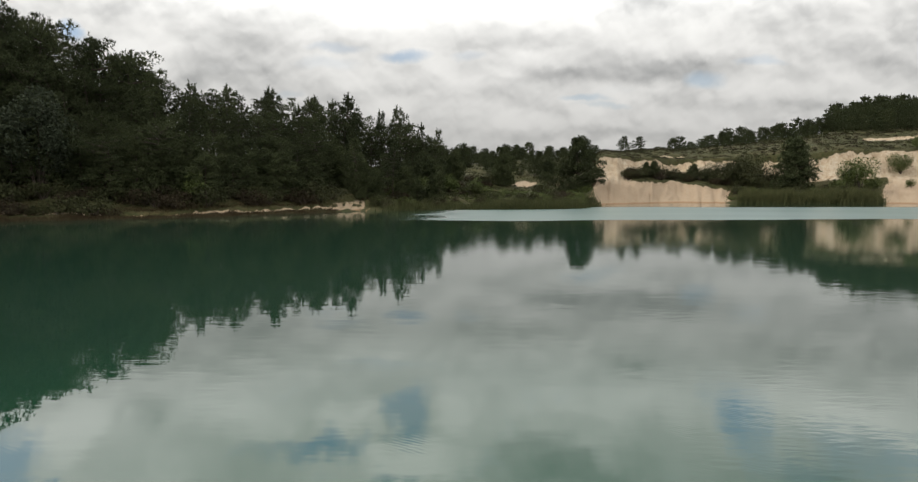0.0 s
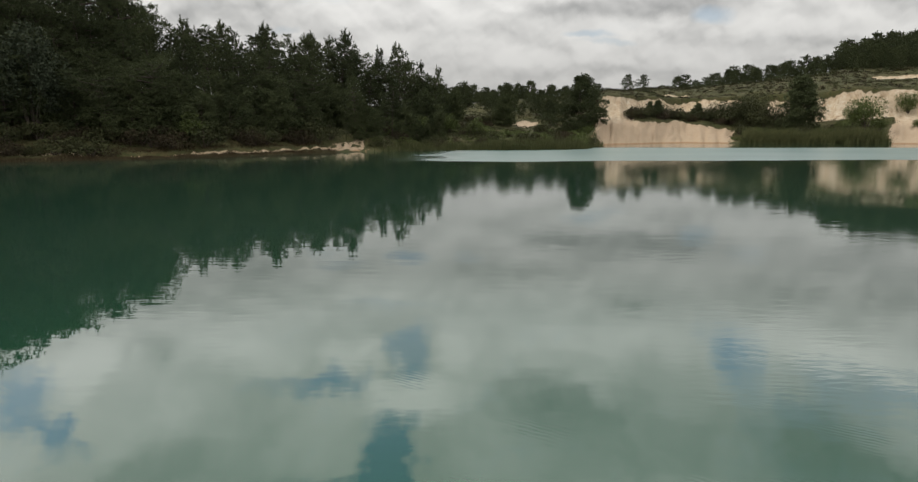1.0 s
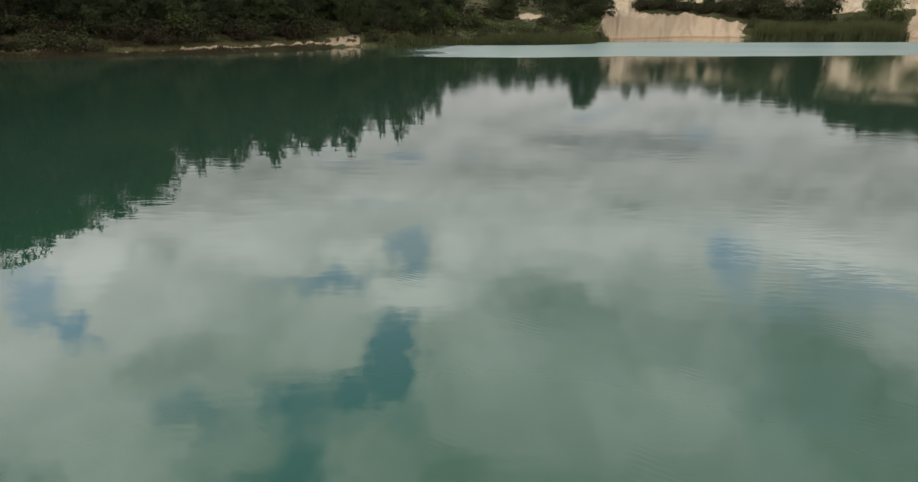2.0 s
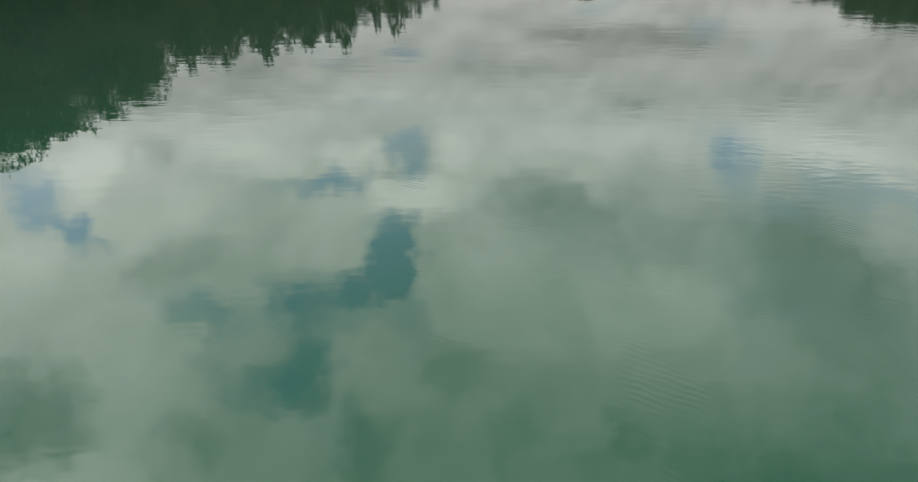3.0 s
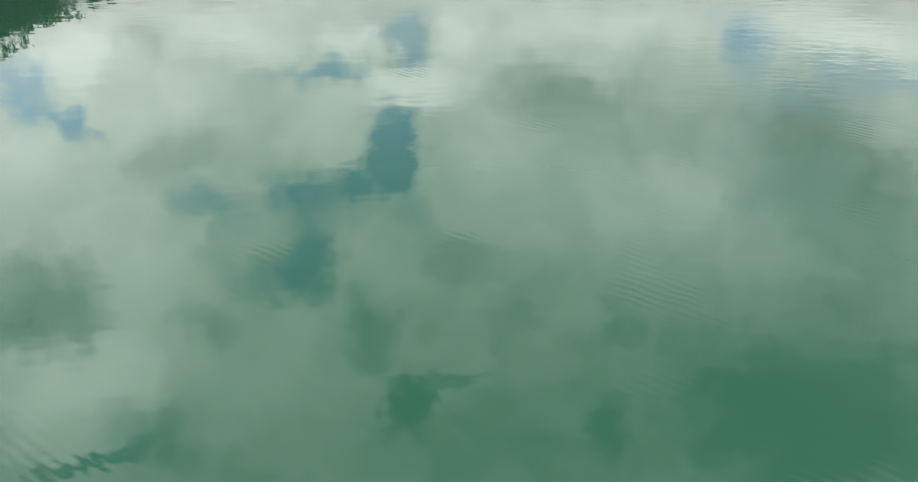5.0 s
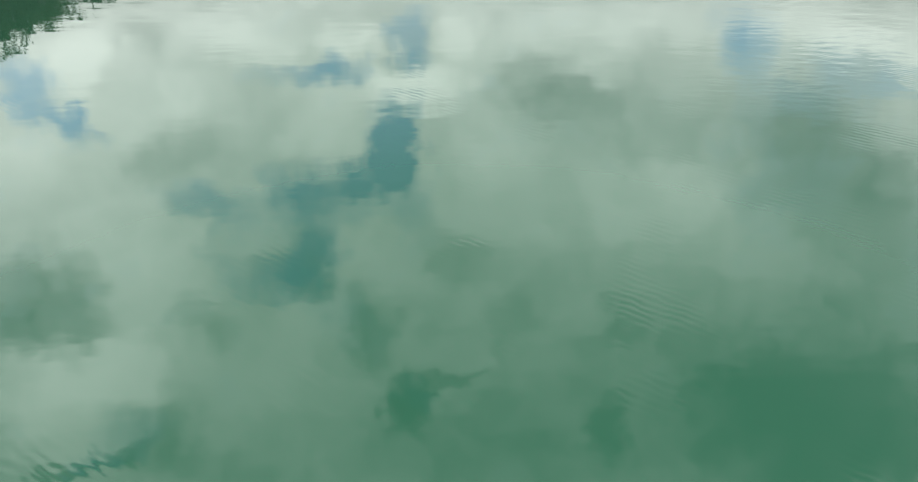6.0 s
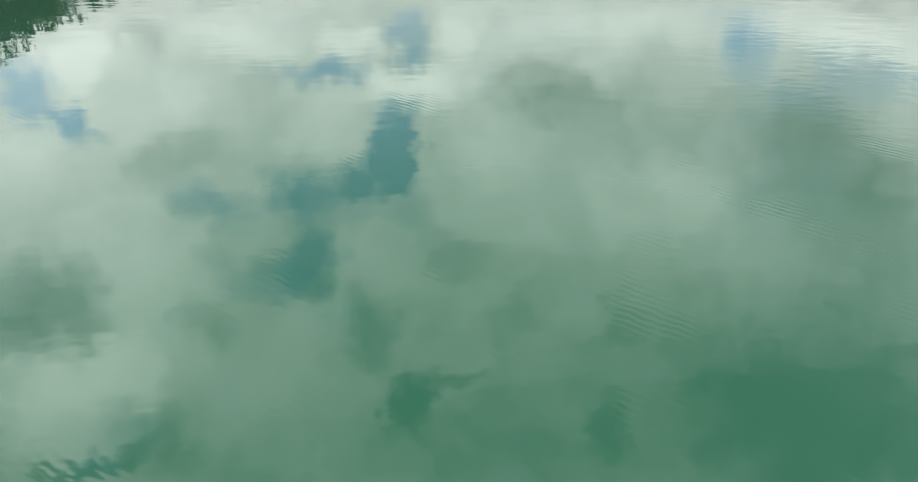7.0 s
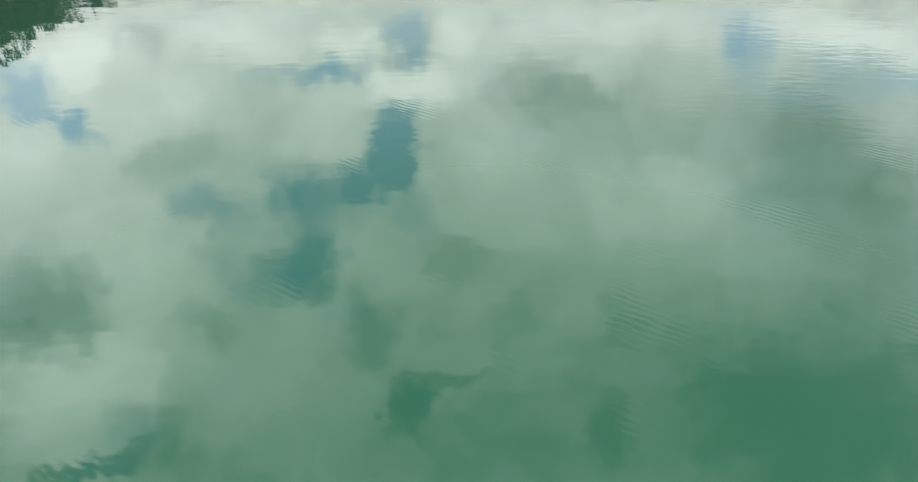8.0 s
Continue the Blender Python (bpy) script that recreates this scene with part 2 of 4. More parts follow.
# an overcast sky is brighter overhead than at its rim
rise = w.math("MAXIMUM", split.outputs[2], 0.0)
gain = w.math("SMOOTH_MIN", w.math("ADD", w.math("MULTIPLY", rise, w.ramp(height, 13.0, 19.0, 2.45, 5.5)), 0.47), 3.45, 0.9)
air = w.add("ShaderNodeBackground")
w.join(sky.outputs[0], air.inputs[0])
w.join(w.math("MULTIPLY", gain, w.ramp(height, 22.0, 36.0, 0.12, 0.085)), air.inputs[1])
vapour = w.add("ShaderNodeBackground")
w.join(cloud, vapour.inputs[0])
w.join(gain, vapour.inputs[1])
both = w.add("ShaderNodeMixShader")
w.join(cover, both.inputs[0])
w.join(air.outputs[0], both.inputs[1])
w.join(vapour.outputs[0], both.inputs[2])
w.join(both.outputs[0], w.add("ShaderNodeOutputWorld").inputs[0])

sun = new("sun", bpy.data.lights.new("sun", "SUN"))
sun.data.energy, sun.data.angle, sun.data.color = 1.2, radians(10), (1.0, 0.94, 0.85)
sun_way = Vector((math.sin(radians(SUN_AZ)) * math.cos(radians(SUN_EL)), math.cos(radians(SUN_AZ)) * math.cos(radians(SUN_EL)), math.sin(radians(SUN_EL))))
sun.matrix_world = look(sun_way * 300, (0, 0, 0))


# ---- materials ----
def material(name):
    mat = bpy.data.materials.new(name)
    mat.use_nodes = True
    n = Nodes(mat.node_tree)
    surface = n.add("ShaderNodeBsdfPrincipled")
    n.join(surface.outputs[0], n.add("ShaderNodeOutputMaterial").inputs[0])
    return mat, n, surface


def water_material():
    mat, n, s = material("lake_water")
    place = n.add("ShaderNodeNewGeometry").outputs["Position"]
    xyz = n.add("ShaderNodeSeparateXYZ")
    n.join(place, xyz.inputs[0])
    # the water's own colour is greener close by and duller far off, unevenly
    mottle = n.noise(place, 0.08, 3.0)
    reach = n.math("ADD", n.vec("LENGTH", n.vec("SUBTRACT", place, (0.5, 2.0, 0.0))), n.math("MULTIPLY", mottle, 6.0))
    s.inputs["IOR"].default_value = 1.5
    # a breeze roughens the water past the calm middle, and in a patch on the open side
    far = n.math("ADD", xyz.outputs[1], n.math("MULTIPLY", n.noise(place, 0.02, 3.0), 16.0))
    streak = n.math("MULTIPLY", n.ramp(far, 83.0, 87.0), n.ramp(far, 142.0, 132.0))
    streak = n.math("MULTIPLY", streak, n.ramp(n.math("ADD", xyz.outputs[0], n.math("MULTIPLY", n.noise(place, 0.05, 3.0), 20.0)), 0.0, 16.0))
    open_side = n.math("SUBTRACT", xyz.outputs[0], n.math("MULTIPLY", xyz.outputs[1], 0.28))
    breeze = n.math("MULTIPLY", n.ramp(open_side, -2.0, 3.0), n.ramp(n.noise(place, 0.25, 3.0), 0.28, 0.58))
    breeze = n.math("MULTIPLY", breeze, n.math("MULTIPLY", n.ramp(xyz.outputs[1], 6.0, 9.0), n.ramp(xyz.outputs[1], 30.0, 19.0)))
    n.join(n.math("ADD", n.math("MULTIPLY", streak, n.ramp(n.noise(n.vec("MULTIPLY", place, (0.03, 0.08, 1.0)), 1.0, 3.0), 0.3, 0.7, 0.62, 0.85)), n.ramp(xyz.outputs[1], 6.0, 30.0, 0.01, 0.03)), s.inputs["Roughness"])
    # the roughened streak is given a lighter, more teal base colour
    body = n.mix(n.ramp(reach, 6.0, 22.0), (0.0088, 0.0500, 0.0258), (0.0140, 0.0350, 0.0222))
    n.join(n.mix(streak, body, (0.030, 0.085, 0.070)), s.inputs["Base Color"])
    n.join(n.math("MULTIPLY", streak, 0.85), s.inputs["Coat Weight"])
    s.inputs["Coat Roughness"].default_value = 0.3
    s.inputs["Coat IOR"].default_value = 1.33
    # long low ripples lie across the view, and die away in calm patches
    def ripple(turned, scale, size, detail=1.0):
        lay = n.add("ShaderNodeMapping")
        lay.inputs["Rotation"].default_value = (0, 0, radians(turned))
        lay.inputs["Scale"].default_value = scale
        n.join(place, lay.inputs["Vector"])
        return n.math("SUBTRACT", n.noise(lay.outputs[0], size, detail, 0.5), 0.5)

    calm = n.ramp(n.noise(place, 0.22, 2.0), 0.36, 0.66, 0.35, 1.0)
    level = n.math("MULTIPLY", ripple(8, (0.45, 1.5, 1.0), 2.4), n.math("MULTIPLY", calm, n.ramp(xyz.outputs[1], 4.0, 16.0, 0.0013, 0.0021)))
    level = n.math("ADD", level, n.math("MULTIPLY", ripple(-14, (0.5, 1.4, 1.0), 5.5), n.math("MULTIPLY", calm, n.ramp(xyz.outputs[1], 7.0, 26.0, 0.00055, 0.0))))
    level = n.math("ADD", level, n.math("MULTIPLY", ripple(24, (1.0, 2.0, 1.0), 0.5), 0.0030))
    # far off, ripples too close to tell apart draw every reflection out
    level = n.math("ADD", level, n.math("MULTIPLY", ripple(24, (1.0, 2.0, 1.0), 6.0, 2.0), n.ramp(xyz.outputs[1], 16.0, 60.0, 0.0, 0.0014)))
    # the breeze raises short steep ripples
    level = n.math("ADD", level, n.math("MULTIPLY", ripple(24, (0.6, 1.7, 1.0), 4.2, 2.0), n.math("MULTIPLY", breeze, 0.0020)))
    # short trains of close ripples wander over the near water
    train = n.add("ShaderNodeTexWave", wave_type="BANDS", bands_direction="Y")
    way_of = n.add("ShaderNodeMapping")
    way_of.inputs["Rotation"].default_value = (0, 0, radians(30))
    n.join(place, way_of.inputs["Vector"])
    n.join(way_of.outputs[0], train.inputs["Vector"])
    for key, value in (("Scale", 3.6), ("Distortion", 3.0), ("Detail", 1.5), ("Detail Scale", 1.2)):
        train.inputs[key].default_value = value
    where = n.math("MULTIPLY", n.ramp(n.noise(place, 0.75, 2.0), 0.52, 0.68), n.ramp(xyz.outputs[0], -2.0, 1.5, 0.45, 1.0))
    where = n.math("MULTIPLY", where, n.ramp(xyz.outputs[1], 16.0, 9.0, 0.0, 0.00045))
    level = n.math("ADD", level, n.math("MULTIPLY", n.math("SUBTRACT", train.outputs["Fac"], 0.5), where))
    bump = n.add("ShaderNodeBump")
    bump.inputs["Strength"].default_value = 1.0
    bump.inputs["Distance"].default_value = 1.0
    n.join(level, bump.inputs["Height"])
    n.join(bump.outputs[0], s.inputs["Normal"])
    return mat


def ground_material():
    mat, n, s = material("heath_and_sand")
    place = n.add("ShaderNodeNewGeometry").outputs["Position"]
    mask = n.add("ShaderNodeAttribute", attribute_name="sand").outputs["Fac"]
    patch = n.noise(place, 0.12, 5.0, 0.6)
    grain = n.noise(place, 1.3, 5.0, 0.65)
    heath = n.mix(n.ramp(patch, 0.35, 0.65), (0.044, 0.040, 0.016), (0.078, 0.064, 0.028))
    heath = n.mix(n.ramp(grain, 0.35, 0.7), heath, (0.032, 0.040, 0.012))
    sand = n.mix(n.ramp(patch, 0.3, 0.7), (0.42, 0.338, 0.236), (0.49, 0.423, 0.327))
    sand = n.mix(n.ramp(grain, 0.3, 0.75), sand, (0.36, 0.265, 0.17))
    runs = n.noise(n.vec("MULTIPLY", place, (0.9, 0.9, 0.12)), 1.0, 4.0, 0.6)
    sand = n.mix(n.ramp(runs, 0.48, 0.72), sand, (0.27, 0.195, 0.125))
    xyz = n.add("ShaderNodeSeparateXYZ")
    n.join(place, xyz.inputs[0])
    sand = n.mix(n.ramp(n.math("ADD", xyz.outputs[2], n.math("MULTIPLY", patch, 4.0)), 9.5, 6.5, 0.0, 0.85), sand, (0.34, 0.255, 0.175))
    wet = n.ramp(n.math("ADD", xyz.outputs[2], n.math("MULTIPLY", grain, 0.3)), 0.55, 0.25)
    sand = n.mix(wet, sand, (0.27, 0.17, 0.095))
    edge = n.ramp(n.math("ADD", mask, n.math("MULTIPLY", n.math("SUBTRACT", grain, 0.5), 0.9)), 0.38, 0.6)
    n.join(n.mix(edge, heath, sand), s.inputs["Base Color"])
    s.inputs["Roughness"].default_value = 0.95
    s.inputs["Specular IOR Level"].default_value = 0.15
    bump = n.add("ShaderNodeBump")
    bump.inputs["Strength"].default_value = 0.8
    bump.inputs["Distance"].default_value = 0.25
    n.join(n.noise(place, 2.2, 5.0, 0.65), bump.inputs["Height"])
    n.join(bump.outputs[0], s.inputs["Normal"])
    return mat


def leaf_material(name, dark, light, spread=0.35):
    mat, n, s = material(name)
    island = n.add("ShaderNodeNewGeometry").outputs["Random Per Island"]
    whole = n.add("ShaderNodeObjectInfo").outputs["Random"]
    place = n.add("ShaderNodeTexCoord").outputs["Object"]
    clump = n.ramp(n.noise(place, 0.7, 3.0), 0.3, 0.7)
    blend = n.math("ADD", n.math("MULTIPLY", whole, spread), n.math("ADD", n.math("MULTIPLY", island, 0.35), n.math("MULTIPLY", clump, 0.3)))
    n.join(n.mix(blend, dark, light), s.inputs["Base Color"])
    s.inputs["Roughness"].default_value = 0.75
    s.inputs["Specular IOR Level"].default_value = 0.1
    return mat


def bark_material(name, low, high):
    mat, n, s = material(name)
    place = n.add("ShaderNodeTexCoord").outputs["Object"]
    stretch = n.vec("MULTIPLY", place, (6.0, 6.0, 1.2))
    n.join(n.mix(n.noise(stretch, 1.5, 5.0, 0.6), low, high), s.inputs["Base Color"])
    s.inputs["Roughness"].default_value = 0.9
    bump = n.add("ShaderNodeBump")
    bump.inputs["Distance"].default_value = 0.03
    n.join(n.noise(stretch, 2.5, 4.0, 0.6), bump.inputs["Height"])
    n.join(bump.outputs[0], s.inputs["Normal"])
    return mat


WATER = water_material()
GROUND = ground_material()
NEEDLES = leaf_material("pine_needles", (0.022, 0.029, 0.014), (0.072, 0.084, 0.038), 0.6)
FRESH = leaf_material("broad_leaves", (0.048, 0.064, 0.019), (0.098, 0.118, 0.038))
DULL = leaf_material("scrub_leaves", (0.023, 0.027, 0.012), (0.054, 0.056, 0.023))
SAGE = leaf_material("sage_leaves", (0.026, 0.033, 0.020), (0.050, 0.060, 0.036))
HEATHER = leaf_material("heather_twigs", (0.022, 0.018, 0.011), (0.047, 0.036, 0.020))
REED = leaf_material("reed_blades", (0.030, 0.040, 0.015), (0.100, 0.100, 0.042))
STRAW = leaf_material("dry_grass", (0.034, 0.024, 0.012), (0.066, 0.048, 0.025))
BARK = bark_material("pine_bark", (0.028, 0.021, 0.016), (0.075, 0.054, 0.040))


# ---- the lie of the land ----
def lattice(ix, iy, seed):
    h = (ix.astype(np.int64) * 374761393 + iy.astype(np.int64) * 668265263 + seed * 974634777) & 0xFFFFFFFF
    h = ((h ^ (h >> 13)) * 1274126177) & 0xFFFFFFFF
    return ((h ^ (h >> 16)) & 0xFFFF) / 65535.0


def relief(x, y, seed=0, octaves=3):
    """Smooth value noise from -1 to 1."""
    x, y = np.asarray(x, float), np.asarray(y, float)
    total, amount, norm = 0.0, 1.0, 0.0
    for o in range(octaves):
        ix, iy = np.floor(x), np.floor(y)
        fx, fy = x - ix, y - iy
        fx, fy = fx * fx * (3 - 2 * fx), fy * fy * (3 - 2 * fy)
        a, b = lattice(ix, iy, seed + o), lattice(ix + 1, iy, seed + o)
        c, d = lattice(ix, iy + 1, seed + o), lattice(ix + 1, iy + 1, seed + o)
        total = total + amount * ((a + (b - a) * fx) * (1 - fy) + (c + (d - c) * fx) * fy)
        norm += amount
        x, y, amount = x * 2.03, y * 2.03, amount * 0.5
    return 2 * total / norm - 1


# the lake is described round its middle: bearings in degrees, the shore's distance, and the land's height at distances past the shore
BEAR = [-180, -120, -60, -45, -37.6, -29.5, -21.6, -15.5, -10.2, -1.9, 6.5, 11.5, 13.5, 19.7, 25, 28, 33.1, 37.5, 50, 80, 120, 180]
SHORE = [70, 75, 88, 90, 91.5, 89, 92, 99, 107, 114, 117, 125, 156, 184, 186, 186, 192, 205, 215, 170, 100, 70]
PAST = [-400, -30, -8, 0, 3, 8, 14, 22, 28, 36, 45, 60, 90, 150, 300, 900, 5000]
LAND = {
    3: [.5, .5, .4, .4, .4, .4, .4, .5, 0.9, .5, .5, .5, .6, .5, .4, .4, .5, .6, .5, .5, .5, .5],
    8: [2, 2, 1.2, 1.2, 1.2, 1.2, 1.2, 1.4, 2.4, 1.2, 0.9, 0.7, 3.2, 2.8, 1.2, 1.2, 1.5, 2.5, 2, 2, 2, 2],
    14: [4, 4, 3, 3, 3, 2.8, 2.8, 2.8, 3.3, 1.6, 1.1, 1.0, 6.6, 6.2, 3.2, 3.0, 3.2, 5, 4, 4, 4, 4],
    22: [6, 6, 8, 8, 8, 7.5, 6.5, 5, 4, 2.4, 1.5, 1.4, 8.4, 7.2, 5.5, 5.2, 5.5, 7, 6, 6, 6, 6],
    28: [8, 8, 10, 10, 10, 9, 8, 6, 4.8, 3.0, 2.0, 1.8, 10.0, 8.0, 7.2, 7.0, 7.5, 8.5, 8, 8, 8, 8],
    36: [9, 9, 12, 12, 12, 10.5, 9.5, 7.5, 6, 4.0, 2.6, 2.2, 14, 14, 14.5, 15, 16, 16, 12, 9, 9, 9],
    45: [10, 10, 13, 13, 13, 11.5, 10.5, 8.5, 7, 5.4, 3.4, 2.6, 15.5, 15.8, 16.6, 17.2, 18, 18.5, 14, 10, 10, 10],
    60: [11, 11, 14, 14, 14, 12.5, 11.5, 10, 8.5, 7.4, 5.0, 5.0, 17, 18, 18.6, 19.2, 20, 20.5, 16, 11, 11, 11],
    90: [11, 11, 15, 15, 15, 13.5, 12.5, 11.5, 10.5, 11, 9.5, 11, 18.5, 20.5, 22, 23, 25.5, 26.5, 20, 12, 12, 11],
    150: [12, 12, 16, 16, 16, 14, 13, 13, 13, 14, 17, 18.5, 19.5, 22, 25, 27, 32, 33, 24, 13, 12, 12],
    300: [12, 12, 16, 16, 16, 14, 14, 14, 15, 17, 19, 20, 20, 22, 26, 28, 34, 35, 26, 14, 12, 12],
}
for far_out in (900, 5000):
    LAND[far_out] = [12] * len(BEAR)
LAND[-400], LAND[-30], LAND[-8], LAND[0] = [-6] * len(BEAR), [-5] * len(BEAR), [-1.2] * len(BEAR), [-0.05] * len(BEAR)
TABLE = np.array([LAND[p] for p in PAST])


def polar(x, y):
    x, y = np.asarray(x, float), np.asarray(y, float)
    return np.degrees(np.arctan2(x, y)), np.hypot(x, y)


def shore(az):
    az = np.asarray(az, float)
    base = np.interp(az, BEAR, SHORE)
    return base + 1.6 * relief(az / 1.7, 0 * az, 3, 3) + 0.5 * relief(az / 0.4, 0 * az + 5, 8, 2)


def cliffs(az, s):
    """How far a place is bare sand, 0 to 1."""
    x = az + 0.6 * relief(az / 1.1, s / 6.0, 21) + 0.25 * relief(az / 0.22, s / 1.6, 23, 2)
    s = s + 1.5 * relief(az / 0.9, s / 8.0, 25) + 0.6 * relief(az / 0.2, s / 2.0, 27, 2)

    def spot(a0, s0, wide, deep):
        return np.exp(-(((x - a0) / wide) ** 2 + ((s - s0) / deep) ** 2) ** 2)

    def band(a0, a1, s0, s1):
        return np.clip((x - a0) / 0.5, 0, 1) * np.clip((a1 - x) / 0.5, 0, 1) * np.clip((s - s0) / 1.2, 0, 1) * np.clip((s1 - s) / 1.5, 0, 1)

    ragged = np.clip(0.75 + 1.4 * relief(az / 0.35, s / 1.3, 29, 3), 0, 1)
    bare = band(12.2, 24.6, -3, 16.0) + band(12.4, 25.0, 27.5, 35.5) + band(12.6, 16.5, 12, 36)
    bare = bare + band(26.5, 60, 26.0, 36.2) + band(35.2, 60, -3, 36) + band(33.5, 60, 68, 80) * 0.9
    bare = bare + ragged * (spot(-11.2, 4.6, 1.8, 4.4) + spot(-9.6, 4.2, 1.5, 3.4) + spot(-9.0, 9.0, 1.0, 1.8) + spot(-7.6, 11.0, 0.9, 1.2) + spot(-4.6, 7.5, 1.0, 1.0) + spot(-2.2, 9.0, 0.7, 0.9)) + spot(6.2, 66.0, 1.15, 7.0) + 0.8 * ragged * spot(0.5, 10.0, 1.8, 2.6) + 0.7 * spot(-3.0, 12, 1.4, 1.6)
    bare = bare + 0.8 * spot(19.5, 44, 1.4, 3) + 0.75 * spot(10.5, 48, 0.8, 3)
    strip = np.clip((-11.5 - x) / 1.0, 0, 1) * np.exp(-(((s - 4.6 - 1.0 * relief(az / 3, 0 * az, 5)) / 1.0) ** 2)) * np.clip(1.45 + 0.9 * relief(az / 1.3, 0 * az, 17), 0, 1)
    return np.clip(bare + strip, 0, 1)


def land(x, y):
    """Height of the ground."""
    az, r = polar(x, y)
    s = r - shore(az)
    shift = s + 2.2 * relief(x / 9.0, y / 9.0, 31) * np.clip(s / 10, 0, 1)
    col = np.interp(az, BEAR, np.arange(len(BEAR)))
    row = np.interp(shift, PAST, np.arange(len(PAST)))
    c0, r0 = np.clip(np.floor(col).astype(int), 0, len(BEAR) - 2), np.clip(np.floor(row).astype(int), 0, len(PAST) - 2)
    fc, fr = col - c0, row - r0
    fc = fc * fc * (3 - 2 * fc)
    z = (TABLE[r0, c0] * (1 - fc) + TABLE[r0, c0 + 1] * fc) * (1 - fr) + (TABLE[r0 + 1, c0] * (1 - fc) + TABLE[r0 + 1, c0 + 1] * fc) * fr
    up = np.clip(s / 6.0, 0, 1)
    z = z + up * (0.7 * relief(x / 14.0, y / 14.0, 41) + 0.22 * relief(x / 2.5, y / 2.5, 43))
    # rain has cut rills into the bare sand
    rill = np.abs(relief(az * 1.9, s / 30.0, 47, 3))
    runnel = np.abs(relief(az * 4.6 + s / 9.0, s / 22.0, 49, 2))
    return z - up * cliffs(az, s) * (2.4 * np.clip(0.45 - rill, 0, 1) + 1.3 * np.clip(0.4 - runnel, 0, 1))


def mesh_object(name, verts, faces, mat, parent=None, label="", smooth=False):
    me = bpy.data.meshes.new(name)
    me.from_pydata(verts, [], faces)
    me.materials.append(mat)
    if smooth:
        me.polygons.foreach_set("use_smooth", [True] * len(me.polygons))
    ob = new(name, me)
    if parent is not None:
        ob.parent = parent
    if label:
        tagged(ob, label)
    return ob


def build_ground():
    az = np.concatenate([np.arange(-180, -52, 3.0), np.arange(-52, 10, 0.3), np.arange(10, 46, 0.16), np.arange(46, 179.9, 3.0)])
    s = np.concatenate([[-30, -20, -12, -8, -5, -3, -1.5], np.arange(-0.5, 46, 0.75), np.arange(46, 100, 3.0), [110, 130, 150, 180, 220, 300, 450, 900, 2000, 4500]])
    A, S = np.meshgrid(az, s, indexing="ij")
    R = S + shore(A)
    X, Y = R * np.sin(np.radians(A)), R * np.cos(np.radians(A))
    Z = land(X, Y)
    na, ns = A.shape
    verts = np.stack([X, Y, Z], -1).reshape(-1, 3)
    idx = np.arange(na * ns).reshape(na, ns)
    nxt = np.roll(idx, -1, 0)
    faces = np.stack([idx[:, :-1], idx[:, 1:], nxt[:, 1:], nxt[:, :-1]], -1).reshape(-1, 4)
    faces = faces.tolist() + [idx[:, 0].tolist()]
    ob = mesh_object("ground", verts.tolist(), faces, GROUND, smooth=True)
    sand = ob.data.attributes.new("sand", "FLOAT", "POINT")
    sand.data.foreach_set("value", cliffs(A, S).ravel().astype(np.float32))
    tagged(ob, "heath and pale eroded sand banks round a lake", "ground", kind="structure")


def build_water():
    xs, ys = np.arange(-216, 217, 8.0), np.arange(-216, 217, 8.0)
    X, Y = np.meshgrid(xs, ys, indexing="ij")
    az, r = polar(X, Y)
    wet = r < shore(az) + 14.0
    idx = np.arange(X.size).reshape(X.shape)
    keep = wet[:-1, :-1] | wet[1:, :-1] | wet[1:, 1:] | wet[:-1, 1:]
    faces = np.stack([idx[:-1, :-1], idx[1:, :-1], idx[1:, 1:], idx[:-1, 1:]], -1)[keep]
    ob = mesh_object("water", np.stack([X, Y, 0 * X], -1).reshape(-1, 3).tolist(), faces.tolist(), WATER)
    tagged(ob, "calm turquoise green lake water mirroring the clouds", "water", kind="structure")


build_ground()
build_water()


# ---- plants ----
def unit(v):
    return v / np.maximum(np.linalg.norm(v, axis=-1, keepdims=True), 1e-9)


def tufts(rng, centres, outward, count, length, width):
    """Needle bunches: thin triangles that spray from each centre."""
    n = len(centres)
    d = unit(rng.normal(size=(n, count, 3)) * 0.75 + outward[:, None, :])
    side = unit(np.cross(d, rng.normal(size=(n, count, 3))))
    size = length * rng.uniform(0.7, 1.2, (n, count, 1))
    root = centres[:, None, :] + d * 0.03
    tri = np.stack([root - side * width / 2, root + side * width / 2, root + d * size], 2)
    return tri.reshape(-1, 3)


def tube(points, radii, sides=6):
    """A tapered round stem along points."""
    verts, faces = [], []
    for i, (p, r) in enumerate(zip(points, radii)):
        p = np.asarray(p, float)
        a = np.asarray(points[min(i + 1, len(points) - 1)], float) - np.asarray(points[max(i - 1, 0)], float)
        a = a / max(np.linalg.norm(a), 1e-9)
        u = np.cross(a, (1.0, 0.2, 0.1))
        u = u / np.linalg.norm(u)
        v = np.cross(a, u)
        for k in range(sides):
            t = 2 * math.pi * k / sides
            verts.append(tuple(p + r * (math.cos(t) * u + math.sin(t) * v)))
        if i:
            b = (i - 1) * sides
            faces += [(b + k, b + (k + 1) % sides, b + sides + (k + 1) % sides, b + sides + k) for k in range(sides)]
    return verts, faces


